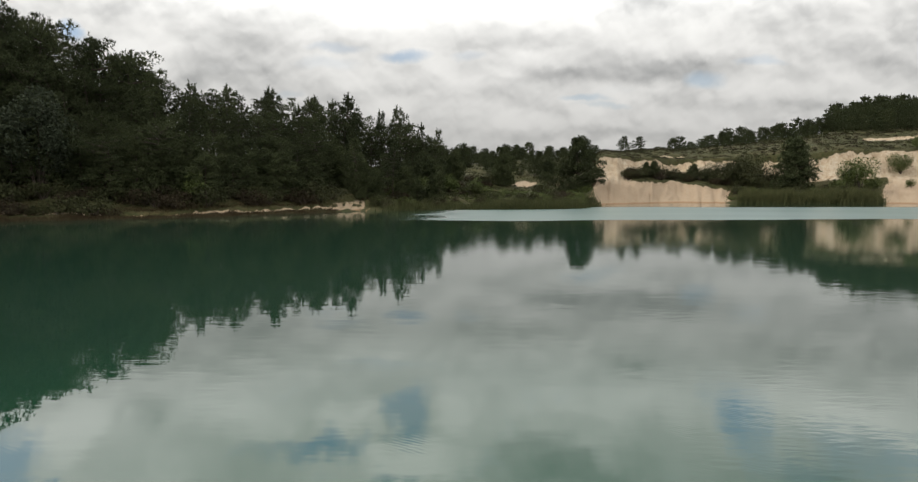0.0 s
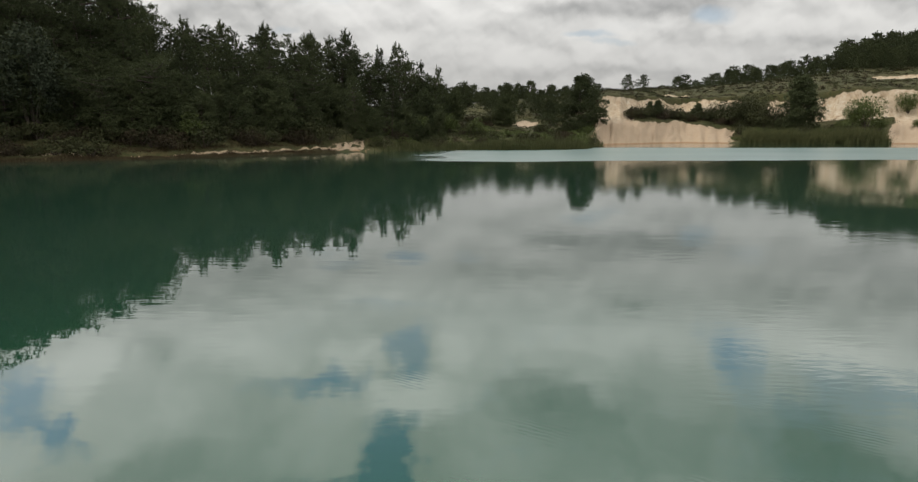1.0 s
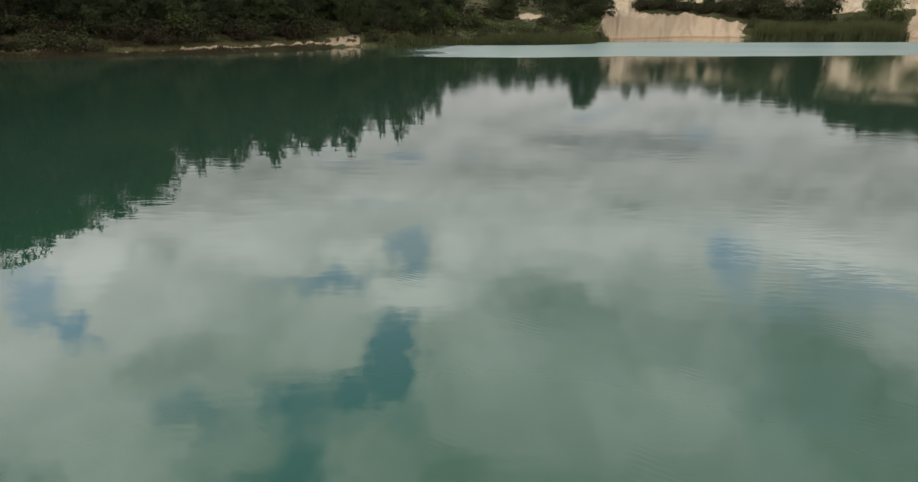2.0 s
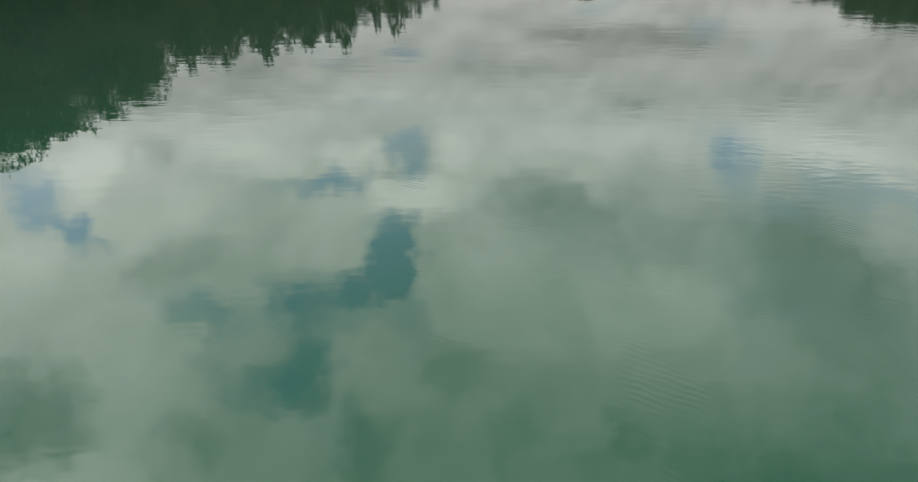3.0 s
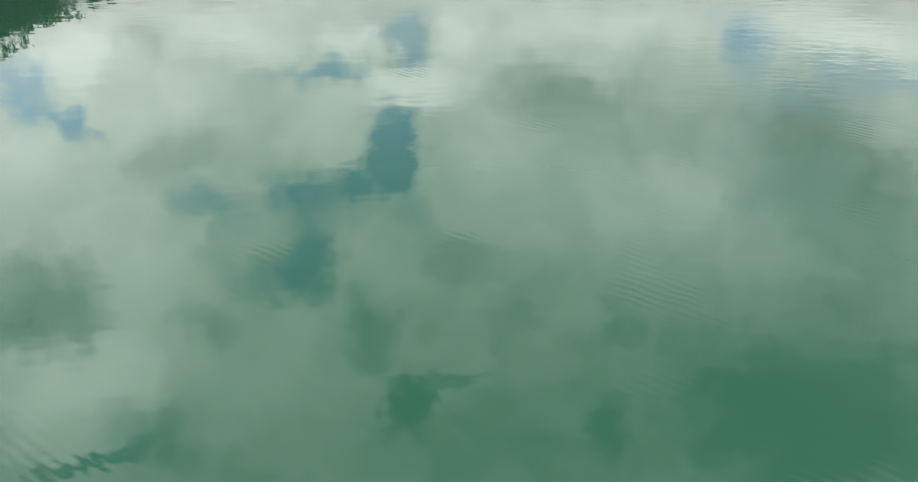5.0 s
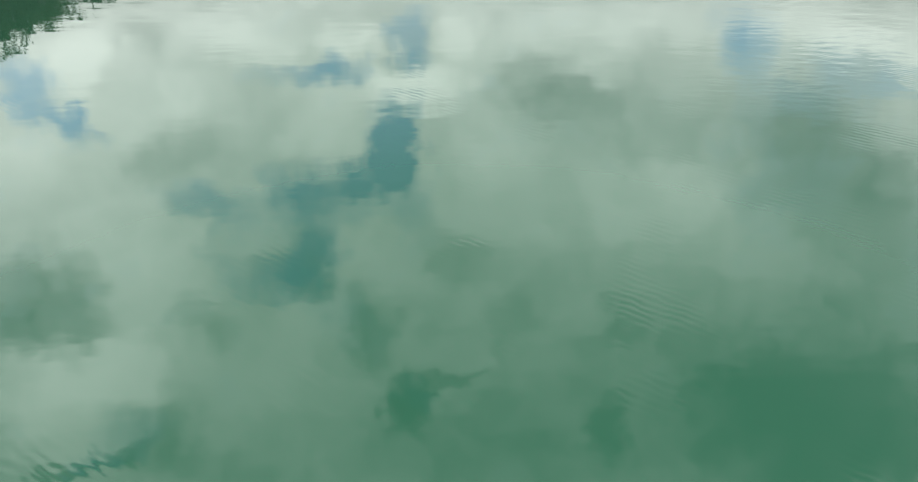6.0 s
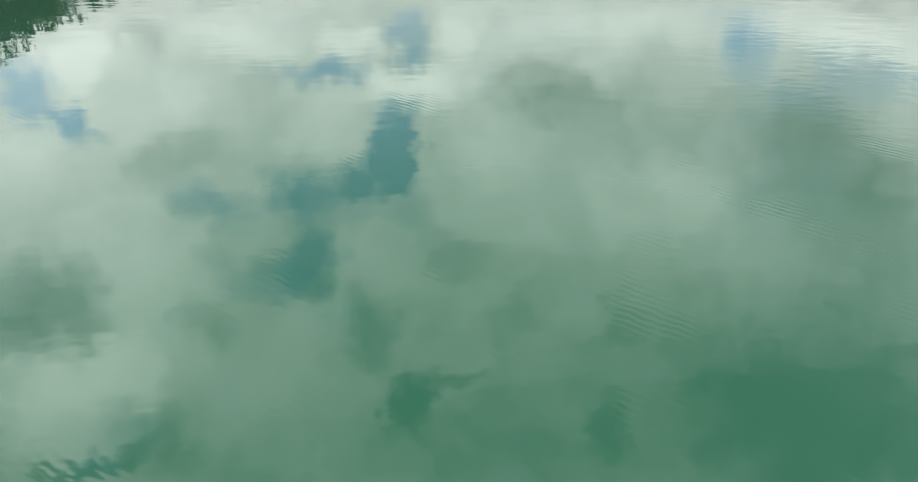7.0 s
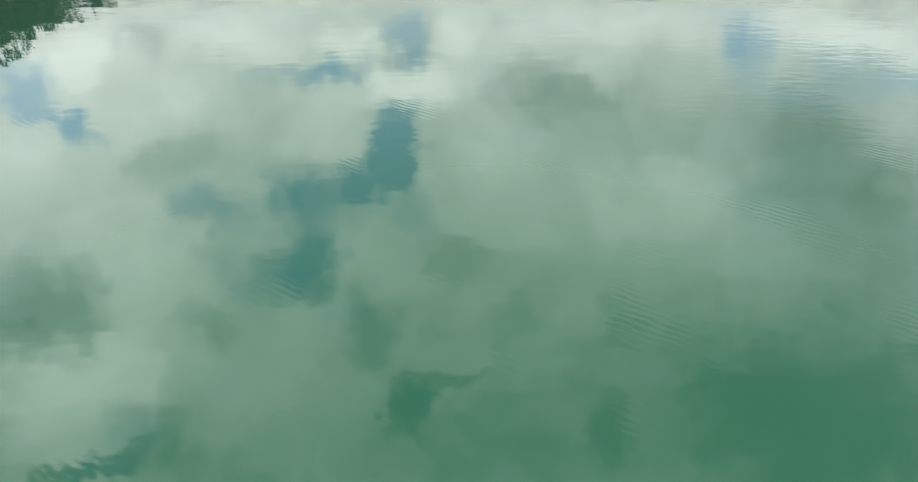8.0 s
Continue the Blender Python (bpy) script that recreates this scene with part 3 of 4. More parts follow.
def gather(pieces):
    verts, faces = [], []
    for v, f in pieces:
        base = len(verts)
        verts += v
        faces += [tuple(i + base for i in q) for q in f]
    return verts, faces


def pine(seed, tall, bare, spread, shape, label, group, dense=1.0, mat=None, needles=8, wide=0.10, limbs=True):
    """A pine: bent trunk with limbs, and a crown of needle clumps on the limbs. shape: cone, round or flat."""
    gen = np.random.default_rng(seed)
    root = tagged(new("pine_tree"), label, "tree", group)
    lean = gen.normal(size=2) * 0.035 * tall
    knots = np.linspace(0, 1, 9)
    wob = gen.normal(size=(9, 2)) * 0.010 * tall * knots[:, None]
    spine = np.stack([lean[0] * knots ** 2 + wob[:, 0], lean[1] * knots ** 2 + wob[:, 1], knots * (tall - 0.5) - 0.4], 1)
    thick = 0.010 * tall + 0.05
    pieces = [tube(spine, thick * (1.05 - knots * 0.93), 7)]
    centres, outs = [], []
    lobe, lobe_way = gen.uniform(0, 6.28, 2), gen.uniform(0.12, 0.3)
    z = bare * tall
    while z < tall * 0.97:
        t = (z - bare * tall) / (tall * (1 - bare))
        if shape == "cone":
            reach = spread * (1.0 - t) ** 0.75 * (0.72 + 0.28 * min(1, t * 4)) + 0.2
        elif shape == "round":
            reach = spread * math.sqrt(max(0.02, 1 - ((t - 0.30) / 0.71) ** 2)) * (1.0 - 0.25 * t)
        else:
            reach = spread * math.sqrt(max(0.03, 1 - ((t - 0.66) / (0.36 if t > 0.66 else 0.80)) ** 2))
        arms = int(gen.integers(4, 6))
        first = gen.uniform(0, 6.28)
        p0 = np.array([np.interp(z, spine[:, 2], spine[:, k]) for k in range(3)])
        for a in range(arms):
            if gen.uniform() < 0.14:
                continue
            yaw = first + a * 6.283 / arms + gen.normal() * 0.3
            L = reach * gen.uniform(0.6, 1.15) * (1 + lobe_way * math.sin(2 * yaw + lobe[0] + 5 * t) + lobe_way * math.sin(yaw + lobe[1] - 3 * t))
            rise = gen.uniform(0.0, 0.3) + (0.5 * t if shape == "cone" else 0.3 * t - 0.1)
            flat = np.array([math.cos(yaw), math.sin(yaw), 0])
            tip = p0 + flat * L + np.array([0, 0, L * rise])
            mid = p0 + flat * L * 0.55 + np.array([0, 0, L * rise * 0.3])
            if L > 0.8 and limbs:
                pieces.append(tube([p0, mid, tip], [0.02 + 0.016 * L, 0.014 + 0.008 * L, 0.01], 4))
            for q, part_size in ((0.88, 1.0), (0.5, 0.85)):
                if q < 0.6 and L < 1.3:
                    continue
                c = p0 * (1 - q) ** 2 + 2 * mid * q * (1 - q) + tip * q ** 2
                rad = (0.21 * L + 0.34) * part_size * gen.uniform(0.75, 1.2)
                k = max(4, int((4 + 11 * rad * rad) * dense))
                off = unit(gen.normal(size=(k, 3)) + np.array([0, 0, 0.35]))
                centres.append(c + off * rad * np.array([1, 1, 0.62]) * gen.uniform(0.55, 1.0, (k, 1)))
                outs.append(off * 0.7 + flat * 0.25 + np.array([0, 0, 0.75]))
            if t > 0.35 and gen.uniform() < 0.5:
                up = np.linspace(0, 1, 5)[:, None] * np.append(gen.normal(size=2) * 0.12 + flat[:2] * 0.25, 1.0) * gen.uniform(0.3, 0.8)
                centres.append(tip * 0.9 + p0 * 0.1 + up)
                outs.append(np.tile([0, 0, 1.5], (5, 1)))
        z += tall * (0.068 if dense < 2 else 0.046) * gen.uniform(0.75, 1.25)
    # upright shoots round the top
    for k in range(5):
        p = spine[-1] + np.append(gen.normal(size=2) * (0.02 * tall if k else 0), -0.7 * k * gen.uniform(0.3, 0.8))
        shoot = p + np.linspace(0, 1.9, 6)[:, None] * np.array([gen.normal() * 0.1, gen.normal() * 0.1, 0.8])
        centres.append(shoot)
        outs.append(np.tile([0, 0, 1.3], (6, 1)))
    tri = tufts(gen, np.concatenate(centres), np.concatenate(outs), needles, 0.46, wide)
    v, f = gather(pieces)
    mesh_object("trunk", v, f, BARK, root, "grey-brown bark", smooth=True)
    mesh_object("crown", tri.tolist(), np.arange(len(tri)).reshape(-1, 3).tolist(), mat or NEEDLES, root)
    return root


def leaves(rng, centres, size):
    n = len(centres)
    d = unit(rng.normal(size=(n, 3)))
    side = unit(np.cross(d, rng.normal(size=(n, 3))))
    s = size * rng.uniform(0.6, 1.3, (n, 1))
    return np.stack([centres - d * s, centres + side * s * 0.5, centres + d * s, centres - side * s * 0.5], 1).reshape(-1, 3)


def bush(name, seed, wide, tall, mat, label, category, group, lobes=12, count=1300, leaf=0.16, stem=0.0):
    """A shrub or a leafy tree: forking stems and many leaves in uneven lobes."""
    rng = np.random.default_rng(seed)
    root = tagged(new(name), label, category, group)
    pieces, pts = [], []
    for k in range(lobes):
        yaw, q = rng.uniform(0, 6.283), math.sqrt(rng.uniform(0, 1))
        zc = stem + (tall - stem) * rng.uniform(0.22, 0.86) * (1.05 - 0.45 * q)
        c = np.array([math.cos(yaw) * wide * 0.36 * q, math.sin(yaw) * wide * 0.36 * q, zc])
        rad = np.array([wide * 0.24, wide * 0.24, (tall - stem) * 0.22]) * rng.uniform(0.65, 1.25)
        m = count // lobes
        shell = unit(rng.normal(size=(m, 3))) * rng.uniform(0.45, 1.08, (m, 1)) ** 0.6
        pts.append(c + shell * rad)
        pieces.append(tube([(0.06 * c[0], 0.06 * c[1], -0.3), (c[0] * 0.4, c[1] * 0.4, zc * 0.5), tuple(c)], [0.05 + 0.012 * tall, 0.035, 0.012], 5))
    pts = np.concatenate(pts)
    pts = pts[pts[:, 2] > 0.03]
    quad = leaves(rng, pts, leaf)
    v, f = gather(pieces)
    mesh_object("wood", v, f, BARK, root, smooth=True)
    mesh_object("foliage", quad.tolist(), np.arange(len(quad)).reshape(-1, 4).tolist(), mat, root)
    return root


def spot_on(az, s):
    """A place on the land: bearing in degrees and metres past the shore."""
    r = float(shore(az)) + s
    x, y = r * math.sin(radians(az)), r * math.cos(radians(az))
    return x, y, float(land(x, y))


used = set()


def plant(template, az, s, size, rng, tall=None):
    """Set the template, or a copy of it, on the land at that bearing; size scales it, tall scales its height besides."""
    x, y, z = spot_on(az, s)
    m = pose(x, y, z - 0.1, 0, 0, rng.uniform(0, 360)) @ Matrix.Diagonal((size, size, size * (tall or 1.0), 1))
    if template.name in used:
        twin = copy_thing(template, m)
        twin.matrix_basis = m
        return twin
    used.add(template.name)
    template.matrix_basis = m
    return template


def top_at(az, s, rise):
    """Height that a tree needs there for its top to stand rise degrees over the eye's level."""
    x, y, z = spot_on(az, s)
    return EYE + math.hypot(x, y) * math.tan(radians(rise)) - z


rng = random.Random(11)
FOREST = "dark green pine in the dense forest on the bank"
woods = [
    (pine(1, 16, 0.12, 4.6, "cone", FOREST, "forest pines", 1.3), 16),
    (pine(2, 16, 0.20, 4.4, "round", FOREST, "forest pines", 1.3), 16),
    (pine(3, 16, 0.22, 4.9, "round", FOREST, "forest pines", 1.3), 16),
    (pine(4, 16, 0.14, 5.4, "round", FOREST, "forest pines", 1.4), 16),
    (pine(5, 16, 0.30, 5.6, "flat", FOREST, "forest pines", 1.3), 16),
    (pine(6, 16, 0.08, 4.2, "cone", FOREST, "forest pines", 1.3), 16),
]
broad = pine(9, 16, 0.18, 6.4, "round", "tall broad-crowned dark pine over the forest", "broad forest pines", 1.8)
young = [
    (pine(7, 9, 0.04, 3.2, "cone", "young bushy pine at the forest edge", "young pines", 1.3), 9),
    (pine(8, 9, 0.05, 3.6, "round", "young bushy pine at the forest edge", "young pines", 1.3), 9),
]
slim = [
    (pine(21, 13, 0.40, 2.9, "cone", "slender dark pine standing over the forest edge", "forest edge pines", 0.8), 13),
    (pine(22, 13, 0.30, 2.6, "cone", "slender dark pine standing over the forest edge", "forest edge pines", 0.8), 13),
]
# the forest's skyline: bearing and degrees over the eye's level
SKY_AZ = [-60, -48, -37, -34.5, -33.2, -32.4, -31.2, -30, -28, -26.4, -25.8, -24, -20, -17, -15.8, -13, -12.2, -10.8, -7.5, -5.4, -4, -2.4, -1.2]
SKY_EL = [13.2, 13.2, 12.7, 12.4, 11.6, 10.4, 11.4, 10.8, 10.5, 9.6, 7.8, 8.3, 8.2, 8.3, 7.6, 7.8, 7.0, 8.0, 7.0, 7.0, 5.3, 5.2, 4.2]
for s, step, drop in ((38, 1.0, 0.1), (25, 1.2, 1.8), (16.5, 1.25, 4.3), (12.5, 1.3, 6.0)):
    az = -56.0 if s > 20 else -48.0
    while az < (-2.0 if s > 12 else -9):
        a, ss = az + rng.uniform(-0.5, 0.5), s + rng.uniform(-2.5, 3.0)
        ss += 14.0 * min(1.0, max(0.0, (a + 15.0) / 4.0))
        line = float(np.interp(a, SKY_AZ, SKY_EL))
        if a > -9.5 and s < 20:
            az += step
            continue
        rise = line + (0.35 if a < -13 else -0.45) - drop * line / 9.5 - rng.uniform(0, 0.6)
        need = top_at(a, ss, rise)
        if need > 2.5:
            need = min(need, 24.0)
            ob, base = rng.choice(young) if need < 9 else rng.choice(woods)
            size = (need / base) ** 0.75
            plant(ob, a, ss, size, rng, need / base / size)
        az += step * rng.uniform(0.8, 1.25)
for a, s, rise in ((-28.4, 29, 10.7), (-30.9, 31, 11.8), (-34.6, 30, 12.4), (-36.6, 31, 12.7), (-39.0, 30, 13.0), (-42.5, 31, 13.2)):
    need = top_at(a, s, rise)
    plant(broad, a, s, (need / 16) ** 0.7 * 0.72, rng, (need / 16) ** 0.3 / 0.72)
for a, s, rise, k in ((-10.8, 40, 8.4, 0), (-9.9, 44, 7.9, 1), (-7.5, 44, 7.1, 1), (-5.5, 38, 7.45, 0), (-4.4, 46, 6.1, 1), (-3.2, 44, 5.9, 1), (-2.2, 48, 5.5, 1), (-12.2, 42, 7.8, 1), (-13.3, 47, 8.1, 0), (-17.1, 30, 8.8, 0), (-23.8, 30, 8.9, 1), (-21.1, 33, 8.8, 0), (-9.7, 11, 4.6, 0), (-6.3, 14, 4.4, 0)):
    ob, base = slim[k]
    need = top_at(a, s, rise)
    plant(ob, a, s, (need / base) ** 0.8, rng, (need / base) ** 0.2)

# lone pines and leafy trees past the middle of the lake
LONE = "broad dark green pine standing by the reeds"
lone = pine(31, 14.5, 0.02, 7.4, "cone", LONE, "", 2.6)
need = top_at(11.2, 45, 4.75)
plant(lone, 11.2, 45, need / 14.5, rng)
small = pine(32, 9, 0.02, 4.3, "cone", "bushy dark pine under the sand scarp", "bushy pines", 2.4)
for a, s, rise in ((18.0, 23, 2.5), (21.3, 22, 2.2), (29.1, 17, 4.15), (4.2, 55, 3.2), (17.3, 24, 2.4), (-0.5, 55, 3.4), (8.4, 70, 2.6)):
    plant(small, a, s, top_at(a, s, rise) / 9, rng)
RIDGE = "dark pine on the far ridge"
ridge = [
    (pine(41, 11, 0.10, 4.9, "round", RIDGE, "ridge pines", 1.0, None, 5, 0.24, False), 11),
    (pine(42, 11, 0.15, 4.5, "round", RIDGE, "ridge pines", 1.0, None, 5, 0.24, False), 11),
    (pine(43, 11, 0.08, 4.2, "round", RIDGE, "ridge pines", 1.0, None, 5, 0.24, False), 11),
]


def joined(name, template, places, label, category):
    """Many far trees as one mesh: the template's parts set at each pose."""
    verts, faces, slots = [], [], []
    for slot, part_ob in enumerate(template.children):
        me = part_ob.data
        co = np.empty(len(me.vertices) * 3)
        me.vertices.foreach_get("co", co)
        co = np.c_[co.reshape(-1, 3), np.ones(len(me.vertices))]
        polys = [tuple(q.vertices) for q in me.polygons]
        for m in places:
            base = len(verts)
            verts += (co @ np.array(m).T)[:, :3].tolist()
            faces += [tuple(i + base for i in q) for q in polys]
        slots += [slot] * (len(polys) * len(places))
    ob = mesh_object(name, verts, faces, template.children[0].data.materials[0])
    for part_ob in list(template.children)[1:]:
        ob.data.materials.append(part_ob.data.materials[0])
    ob.data.polygons.foreach_set("material_index", slots)
    return tagged(ob, label, category, kind="stuff")


RIDGE_AZ = [-4, 0, 3, 6, 9, 12, 14, 18, 20, 22, 26, 28.5, 31, 33, 35, 38, 46]
RIDGE_EL = [4.3, 4.4, 4.2, 4.4, 4.4, 4.0, 3.6, 4.0, 4.7, 5.2, 5.6, 6.1, 6.5, 7.5, 8.3, 8.0, 7.8]
far = {}
for s, step in ((168, 0.75), (152, 0.75), (137, 0.75), (123, 0.8), (110, 0.9), (98, 1.0), (87, 1.1)):
    az = -4.5
    while az < 46:
        a, ss = az + rng.uniform(-0.35, 0.35), s + rng.uniform(-6, 6)
        drop = (168 - s) / 81 * (1.4 if a < 14 else 2.4)
        need = top_at(a, ss, float(np.interp(a, RIDGE_AZ, RIDGE_EL)) - drop - rng.uniform(0, 0.9))
        open_heath = (11.5 < a < 18.5 and s < 160) or (18.5 <= a < 27 and s < 120) or (a >= 27 and s < 95)
        if need > 3.2 and not open_heath:
            ob, base = rng.choice(ridge)
            need = min(need, 15.0)
            x, y, z = spot_on(a, ss)
            k = need / base
            far.setdefault(ob.name, []).append(pose(x, y, z - 0.1, 0, 0, rng.uniform(0, 360)) @ Matrix.Diagonal((k ** 0.8, k ** 0.8, k, 1)))
        az += step * rng.uniform(0.75, 1.25)
for ob, base in ridge:
    joined("far_woods", ob, far[ob.name], "dense dark pine woods along the far ridge", "woods")
for _ in range(8):
    a, s = rng.uniform(-2.5, 4.6), rng.uniform(38, 105)
    ob, base = rng.choice(young)
    plant(ob, a, s, rng.uniform(0.45, 0.85), rng)
for _ in range(12):
    a, s = rng.uniform(-4.5, 13.5), rng.uniform(150, 185)
    ob, base = rng.choice(ridge)
    plant(ob, a, s, max(4.0, top_at(a, s, float(np.interp(a, RIDGE_AZ, RIDGE_EL)) - rng.uniform(0, 0.5))) / base, rng)
for a, s, rise in ((15.3, 110, 4.75), (16.6, 112, 4.7), (12.8, 120, 4.0)):
    ob, base = ridge[0]
    plant(ob, a, s, top_at(a, s, rise) / base, rng)

# leafy trees
scrubby = bush("leafy_tree", 54, 8, 7.5, DULL, "dull green bushy tree between the sand scarps", "tree", "scarp trees", 18, 4600, 0.12, 0.3)
for a, s, size in ((24.4, 22, 1.6), (25.5, 24, 1.7), (23.2, 24, 1.2), (22.0, 23, 0.8), (27.2, 22, 1.0), (26.6, 17, 0.75), (27.5, 15, 0.7), (16.9, 22, 0.65), (20.6, 22, 0.5)):
    plant(scrubby, a, s, size, rng)
leafy = bush("leafy_tree", 51, 7, 9, FRESH, "light green leafy tree on the sandy slope", "tree", "leafy trees", 16, 4200, 0.17, 0.4)
for a, s, size in ((33.7, 14, 1.45), (36.3, 28, 0.95), (32.9, 20, 0.8), (37.4, 37, 0.75), (37.0, 14, 0.4), (32.2, 13, 0.6), (38.6, 30, 0.7), (34.6, 11, 0.6), (40, 36, 0.9)):
    plant(leafy, a, s, size, rng)
willow = bush("leafy_tree", 52, 9, 15, SAGE, "rounded grey-green leafy tree among the pines", "tree", "", 20, 8000, 0.20, 3.0)
plant(willow, -35.0, 13, 1.05, rng)
pale = bush("leafy_tree", 53, 7, 6, FRESH, "yellow-green leafy tree at the forest edge", "tree", "edge leafy trees", 14, 2200, 0.2, 0.8)
for a, s, size in ((-23.6, 10, 0.8), (-3.4, 22, 0.8), (-1.0, 28, 0.8), (1.5, 24, 0.7), (-6.0, 18, 0.6)):
    plant(pale, a, s, size, rng)

# shrubs
rng = random.Random(29)
shrubs = [
    bush("shrub", 65, 3.6, 2.6, FRESH, "bright green shrub on the bank", "shrub", "green shrubs", 11, 720, 0.13),
    bush("shrub", 61, 3.4, 2.4, DULL, "dull green shrub on the bank", "shrub", "bank shrubs", 10, 720, 0.13),
    bush("shrub", 62, 4.2, 3.0, DULL, "dull green shrub on the bank", "shrub", "bank shrubs", 12, 800, 0.135),
    bush("shrub", 63, 3.0, 1.8, HEATHER, "brown heather shrub on the bank", "shrub", "heather shrubs", 10, 720, 0.115),
    bush("shrub", 64, 3.8, 2.6, HEATHER, "brown heather shrub on the bank", "shrub", "heather shrubs", 12, 800, 0.12),
]
az = -47.0
while az < -11:
    plant(rng.choice(shrubs[1:]), az, rng.uniform(7.0, 11.5), rng.uniform(0.9, 1.7), rng)
    az += rng.uniform(0.6, 1.2)
az = -47.0
while az < -30:
    plant(rng.choice(shrubs[1:]), az, rng.uniform(3.0, 7.0), rng.uniform(0.8, 1.3), rng)
    az += rng.uniform(0.8, 1.4)
for _ in range(34):
    plant(rng.choice(shrubs), rng.uniform(-8.4, 12.5), rng.uniform(2.0, 6.5), rng.uniform(0.45, 0.95), rng)
for _ in range(30):
    ob, base = rng.choice(young)
    plant(ob, rng.uniform(-16, -1.5), rng.uniform(22, 44), rng.uniform(0.5, 0.95), rng)
for _ in range(18):
    ob, base = rng.choice(young)
    plant(ob, rng.uniform(-9.5, -1.0), rng.uniform(9, 22), rng.uniform(0.3, 0.75), rng)
for _ in range(130):
    a, s = rng.uniform(-11, 12), rng.uniform(5, 60)
    if float(cliffs(np.array(a), np.array(s))) < 0.3 and not (4.9 < a < 7.6 and s > 18):
        plant(rng.choice(shrubs), a, s, rng.uniform(0.6, 1.4), rng)
for _ in range(70):
    plant(rng.choice(shrubs[1:]), rng.uniform(15.2, 28), rng.uniform(17.5, 25.5), rng.uniform(0.9, 1.6), rng)
for _ in range(22):
    plant(rng.choice(shrubs[:3]), rng.uniform(24.5, 36), rng.uniform(5, 14), rng.uniform(0.7, 1.4), rng)
for a, s, size in ((24.0, 21, 2.4), (25.2, 20, 2.2), (22.9, 24, 1.8), (26.3, 18, 1.8)):
    plant(shrubs[2], a, s, size, rng)


def blades(name, seed, spots, count, tall, wide, patch, mat, label, category):
    """A stand of upright blades, as one mesh."""
    gen = np.random.default_rng(seed)
    tris = []
    for a, s, scale in spots:
        r = float(shore(a)) + s
        x = r * math.sin(radians(a)) + gen.normal(size=count) * patch
        y = r * math.cos(radians(a)) + gen.normal(size=count) * patch
        z = np.maximum(land(x, y), -0.3) - 0.05
        foot = np.stack([x, y, z], 1)
        turn = gen.uniform(0, math.pi, count)
        scale = scale * (1.0 + 0.45 * float(relief(a / 0.7, s / 3.0, 61)))
        side = np.stack([np.cos(turn), np.sin(turn), 0 * turn], 1) * wide * gen.uniform(0.6, 1.3, (count, 1))
        tip = foot + np.stack([gen.normal(size=count) * 0.16 * tall, gen.normal(size=count) * 0.16 * tall, scale * tall * gen.uniform(0.6, 1.15, count)], 1)
        tris.append(np.stack([foot - side, foot + side, tip], 1).reshape(-1, 3))
    v = np.concatenate(tris)
    ob = mesh_object(name, v.tolist(), np.arange(len(v)).reshape(-1, 3).tolist(), mat)
    tagged(ob, label, category, kind="stuff")


beds = [(rng.uniform(25.3, 35.0), rng.uniform(-1.5, 3.0), rng.uniform(0.8, 1.1)) for _ in range(420)]
blades("reed_bed", 71, beds, 44, 3.8, 0.065, 0.7, REED, "tall green reeds in the shallows under the sand scarp", "reeds")
beds = [(rng.triangular(-9.0, 13.2, 9.0), rng.uniform(-1.0, 3.2), rng.uniform(0.4, 1.0)) for _ in range(400)]
beds += [(rng.uniform(3.0, 13.0), rng.uniform(-1.0, 6.0), rng.uniform(0.7, 1.2)) for _ in range(170)]
blades("reed_fringe", 72, beds, 30, 1.8, 0.055, 0.7, REED, "green reeds and rushes along the low shore", "reeds")
beds = [(rng.uniform(-48, -11.5), rng.uniform(-0.6, 8.0), rng.uniform(0.5, 1.1)) for _ in range(1500)]
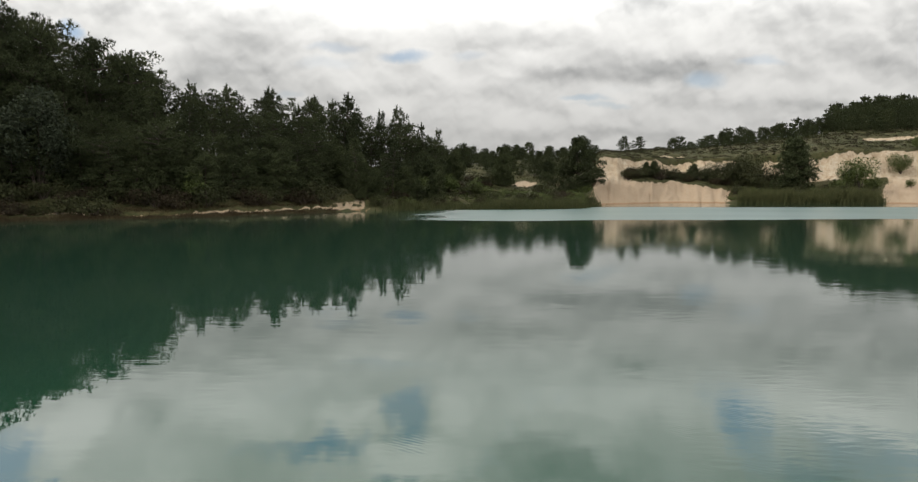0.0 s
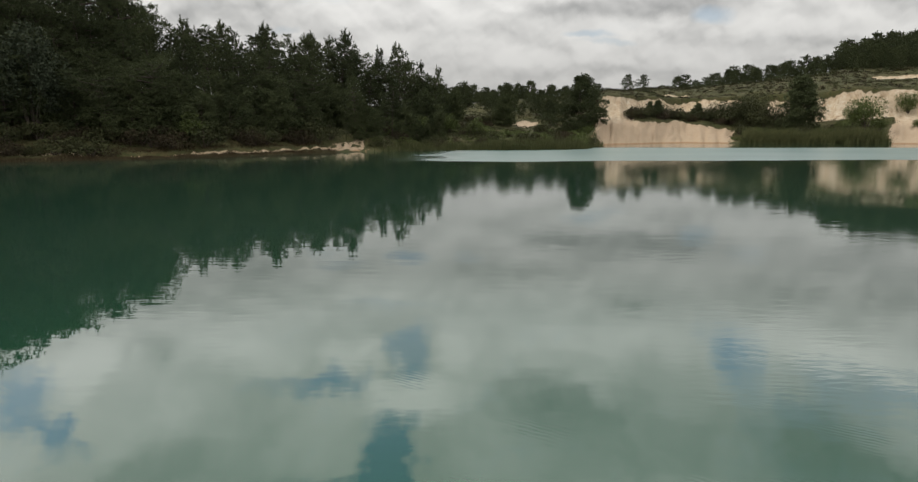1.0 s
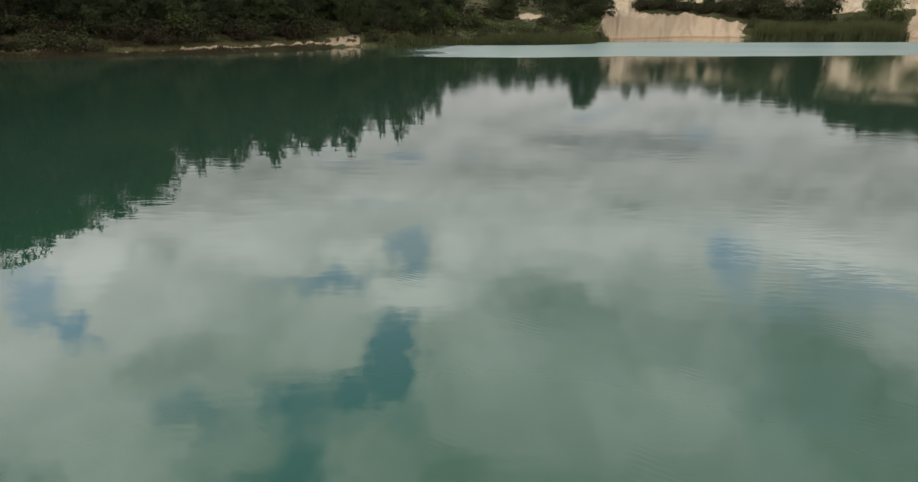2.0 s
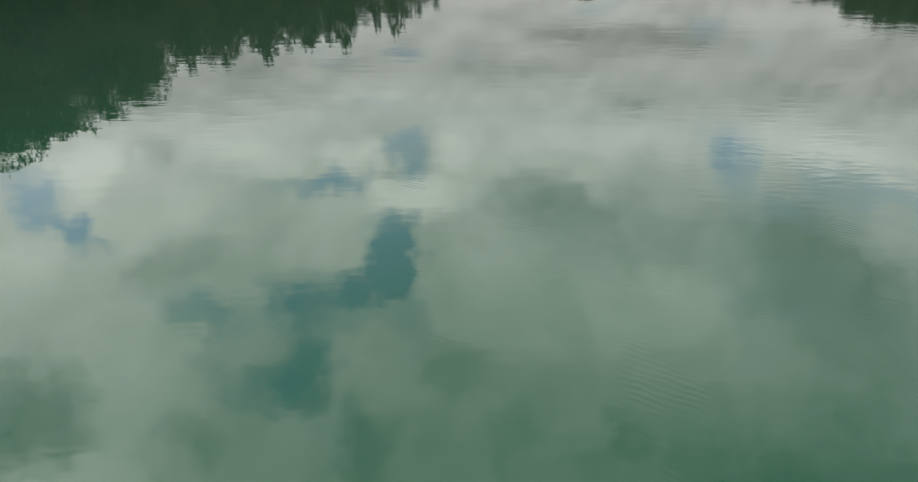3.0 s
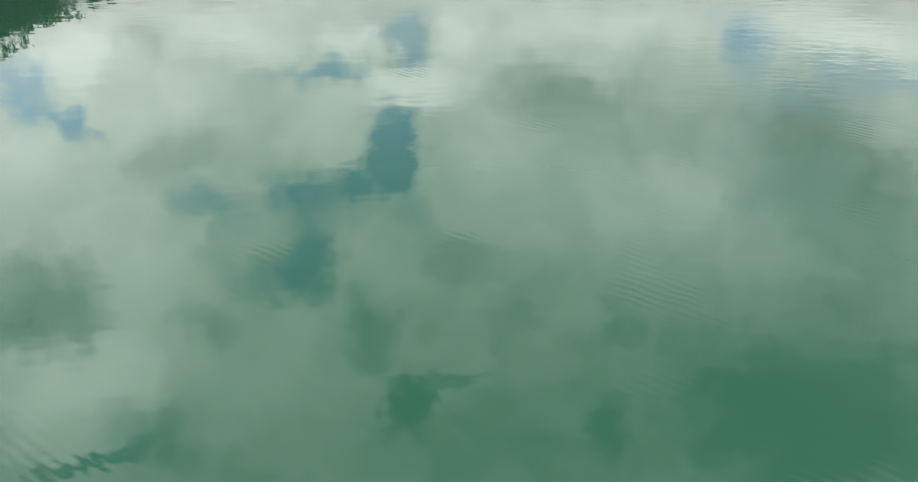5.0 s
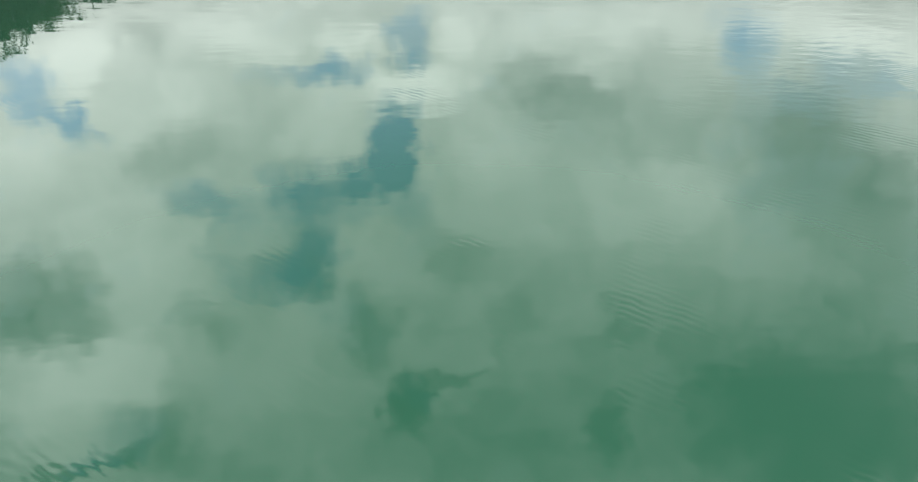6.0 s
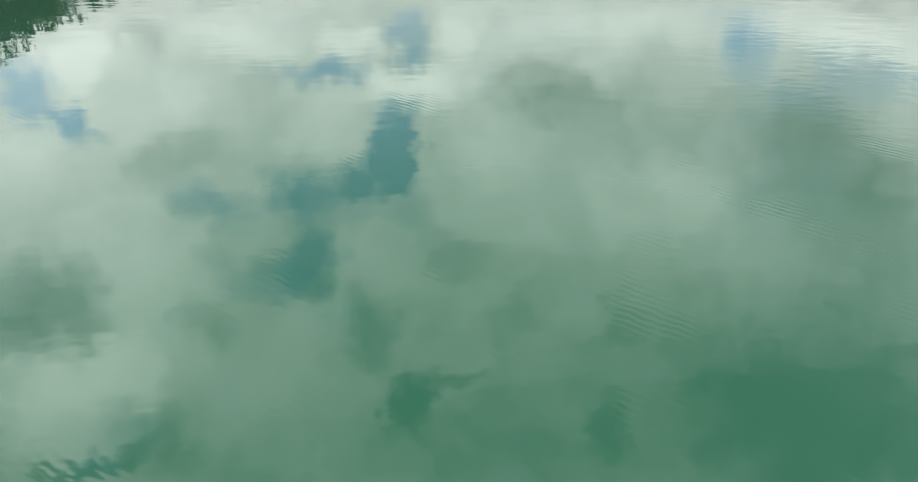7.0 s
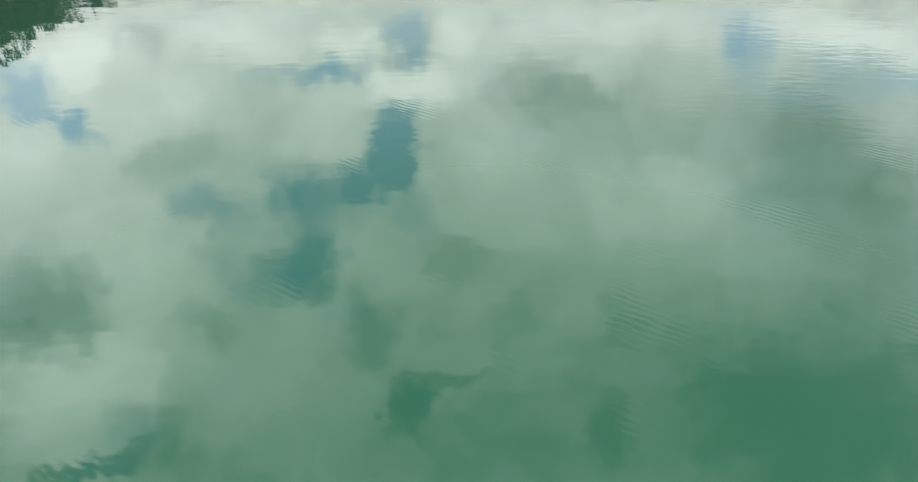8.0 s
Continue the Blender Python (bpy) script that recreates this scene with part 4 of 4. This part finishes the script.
beds = [b for b in beds if b[1] < 2.4 or b[1] > 6.5 and float(cliffs(np.array(b[0]), np.array(b[1]))) < 0.2]
blades("dry_grass", 73, beds, 40, 0.45, 0.03, 0.55, STRAW, "dry brown grass along the forest shore", "grass")
beds = [(rng.uniform(-11, 46), rng.uniform(3, 95), rng.uniform(0.4, 1.0)) for _ in range(3000)]
beds = [b for b in beds if float(cliffs(np.array(b[0]), np.array(b[1]))) < 0.25]
blades("heath_grass", 74, beds, 26, 0.75, 0.05, 0.9, DULL, "low grass and heather over the slopes", "grass")


def clumps(name, seed, spots, count, mat, label, category, leaf=0.17):
    """Low rounded cushions of twigs and leaves over open ground, as one mesh."""
    gen = np.random.default_rng(seed)
    quads = []
    for a, d, size in spots:
        x, y, z = spot_on(a, d)
        dome = unit(gen.normal(size=(count, 3)))
        dome[:, 2] = np.abs(dome[:, 2])
        quads.append(leaves(gen, np.array([x, y, z - 0.05]) + dome * np.array([1.0, 1.0, 0.6]) * size * gen.uniform(0.6, 1.0, (count, 1)), leaf))
    v = np.concatenate(quads)
    ob = mesh_object(name, v.tolist(), np.arange(len(v)).reshape(-1, 4).tolist(), mat)
    tagged(ob, label, category, kind="stuff")


def open_spots(count, a0, a1, s0, s1, small, big):
    rows = [(rng.uniform(a0, a1), rng.uniform(s0, s1), rng.uniform(small, big)) for _ in range(count)]
    return [b for b in rows if float(cliffs(np.array(b[0]), np.array(b[1]))) < 0.3]


clumps("heather", 81, open_spots(900, 9.5, 46, 35, 100, 0.5, 1.2), 44, HEATHER, "brown heather cushions over the plateau", "heather")
clumps("heath_scrub", 82, open_spots(800, -10, 46, 6, 100, 0.5, 1.3), 44, DULL, "low dull green scrub over the slopes", "scrub")
clumps("green_scrub", 83, open_spots(260, -9, 12, 4, 40, 0.5, 1.2), 44, FRESH, "low fresh green scrub on the slope by the water", "scrub")
clumps("ridge_scrub", 84, open_spots(300, 10, 46, 86, 160, 1.2, 2.4), 70, DULL, "dense low scrub under the ridge pines", "scrub", 0.3)
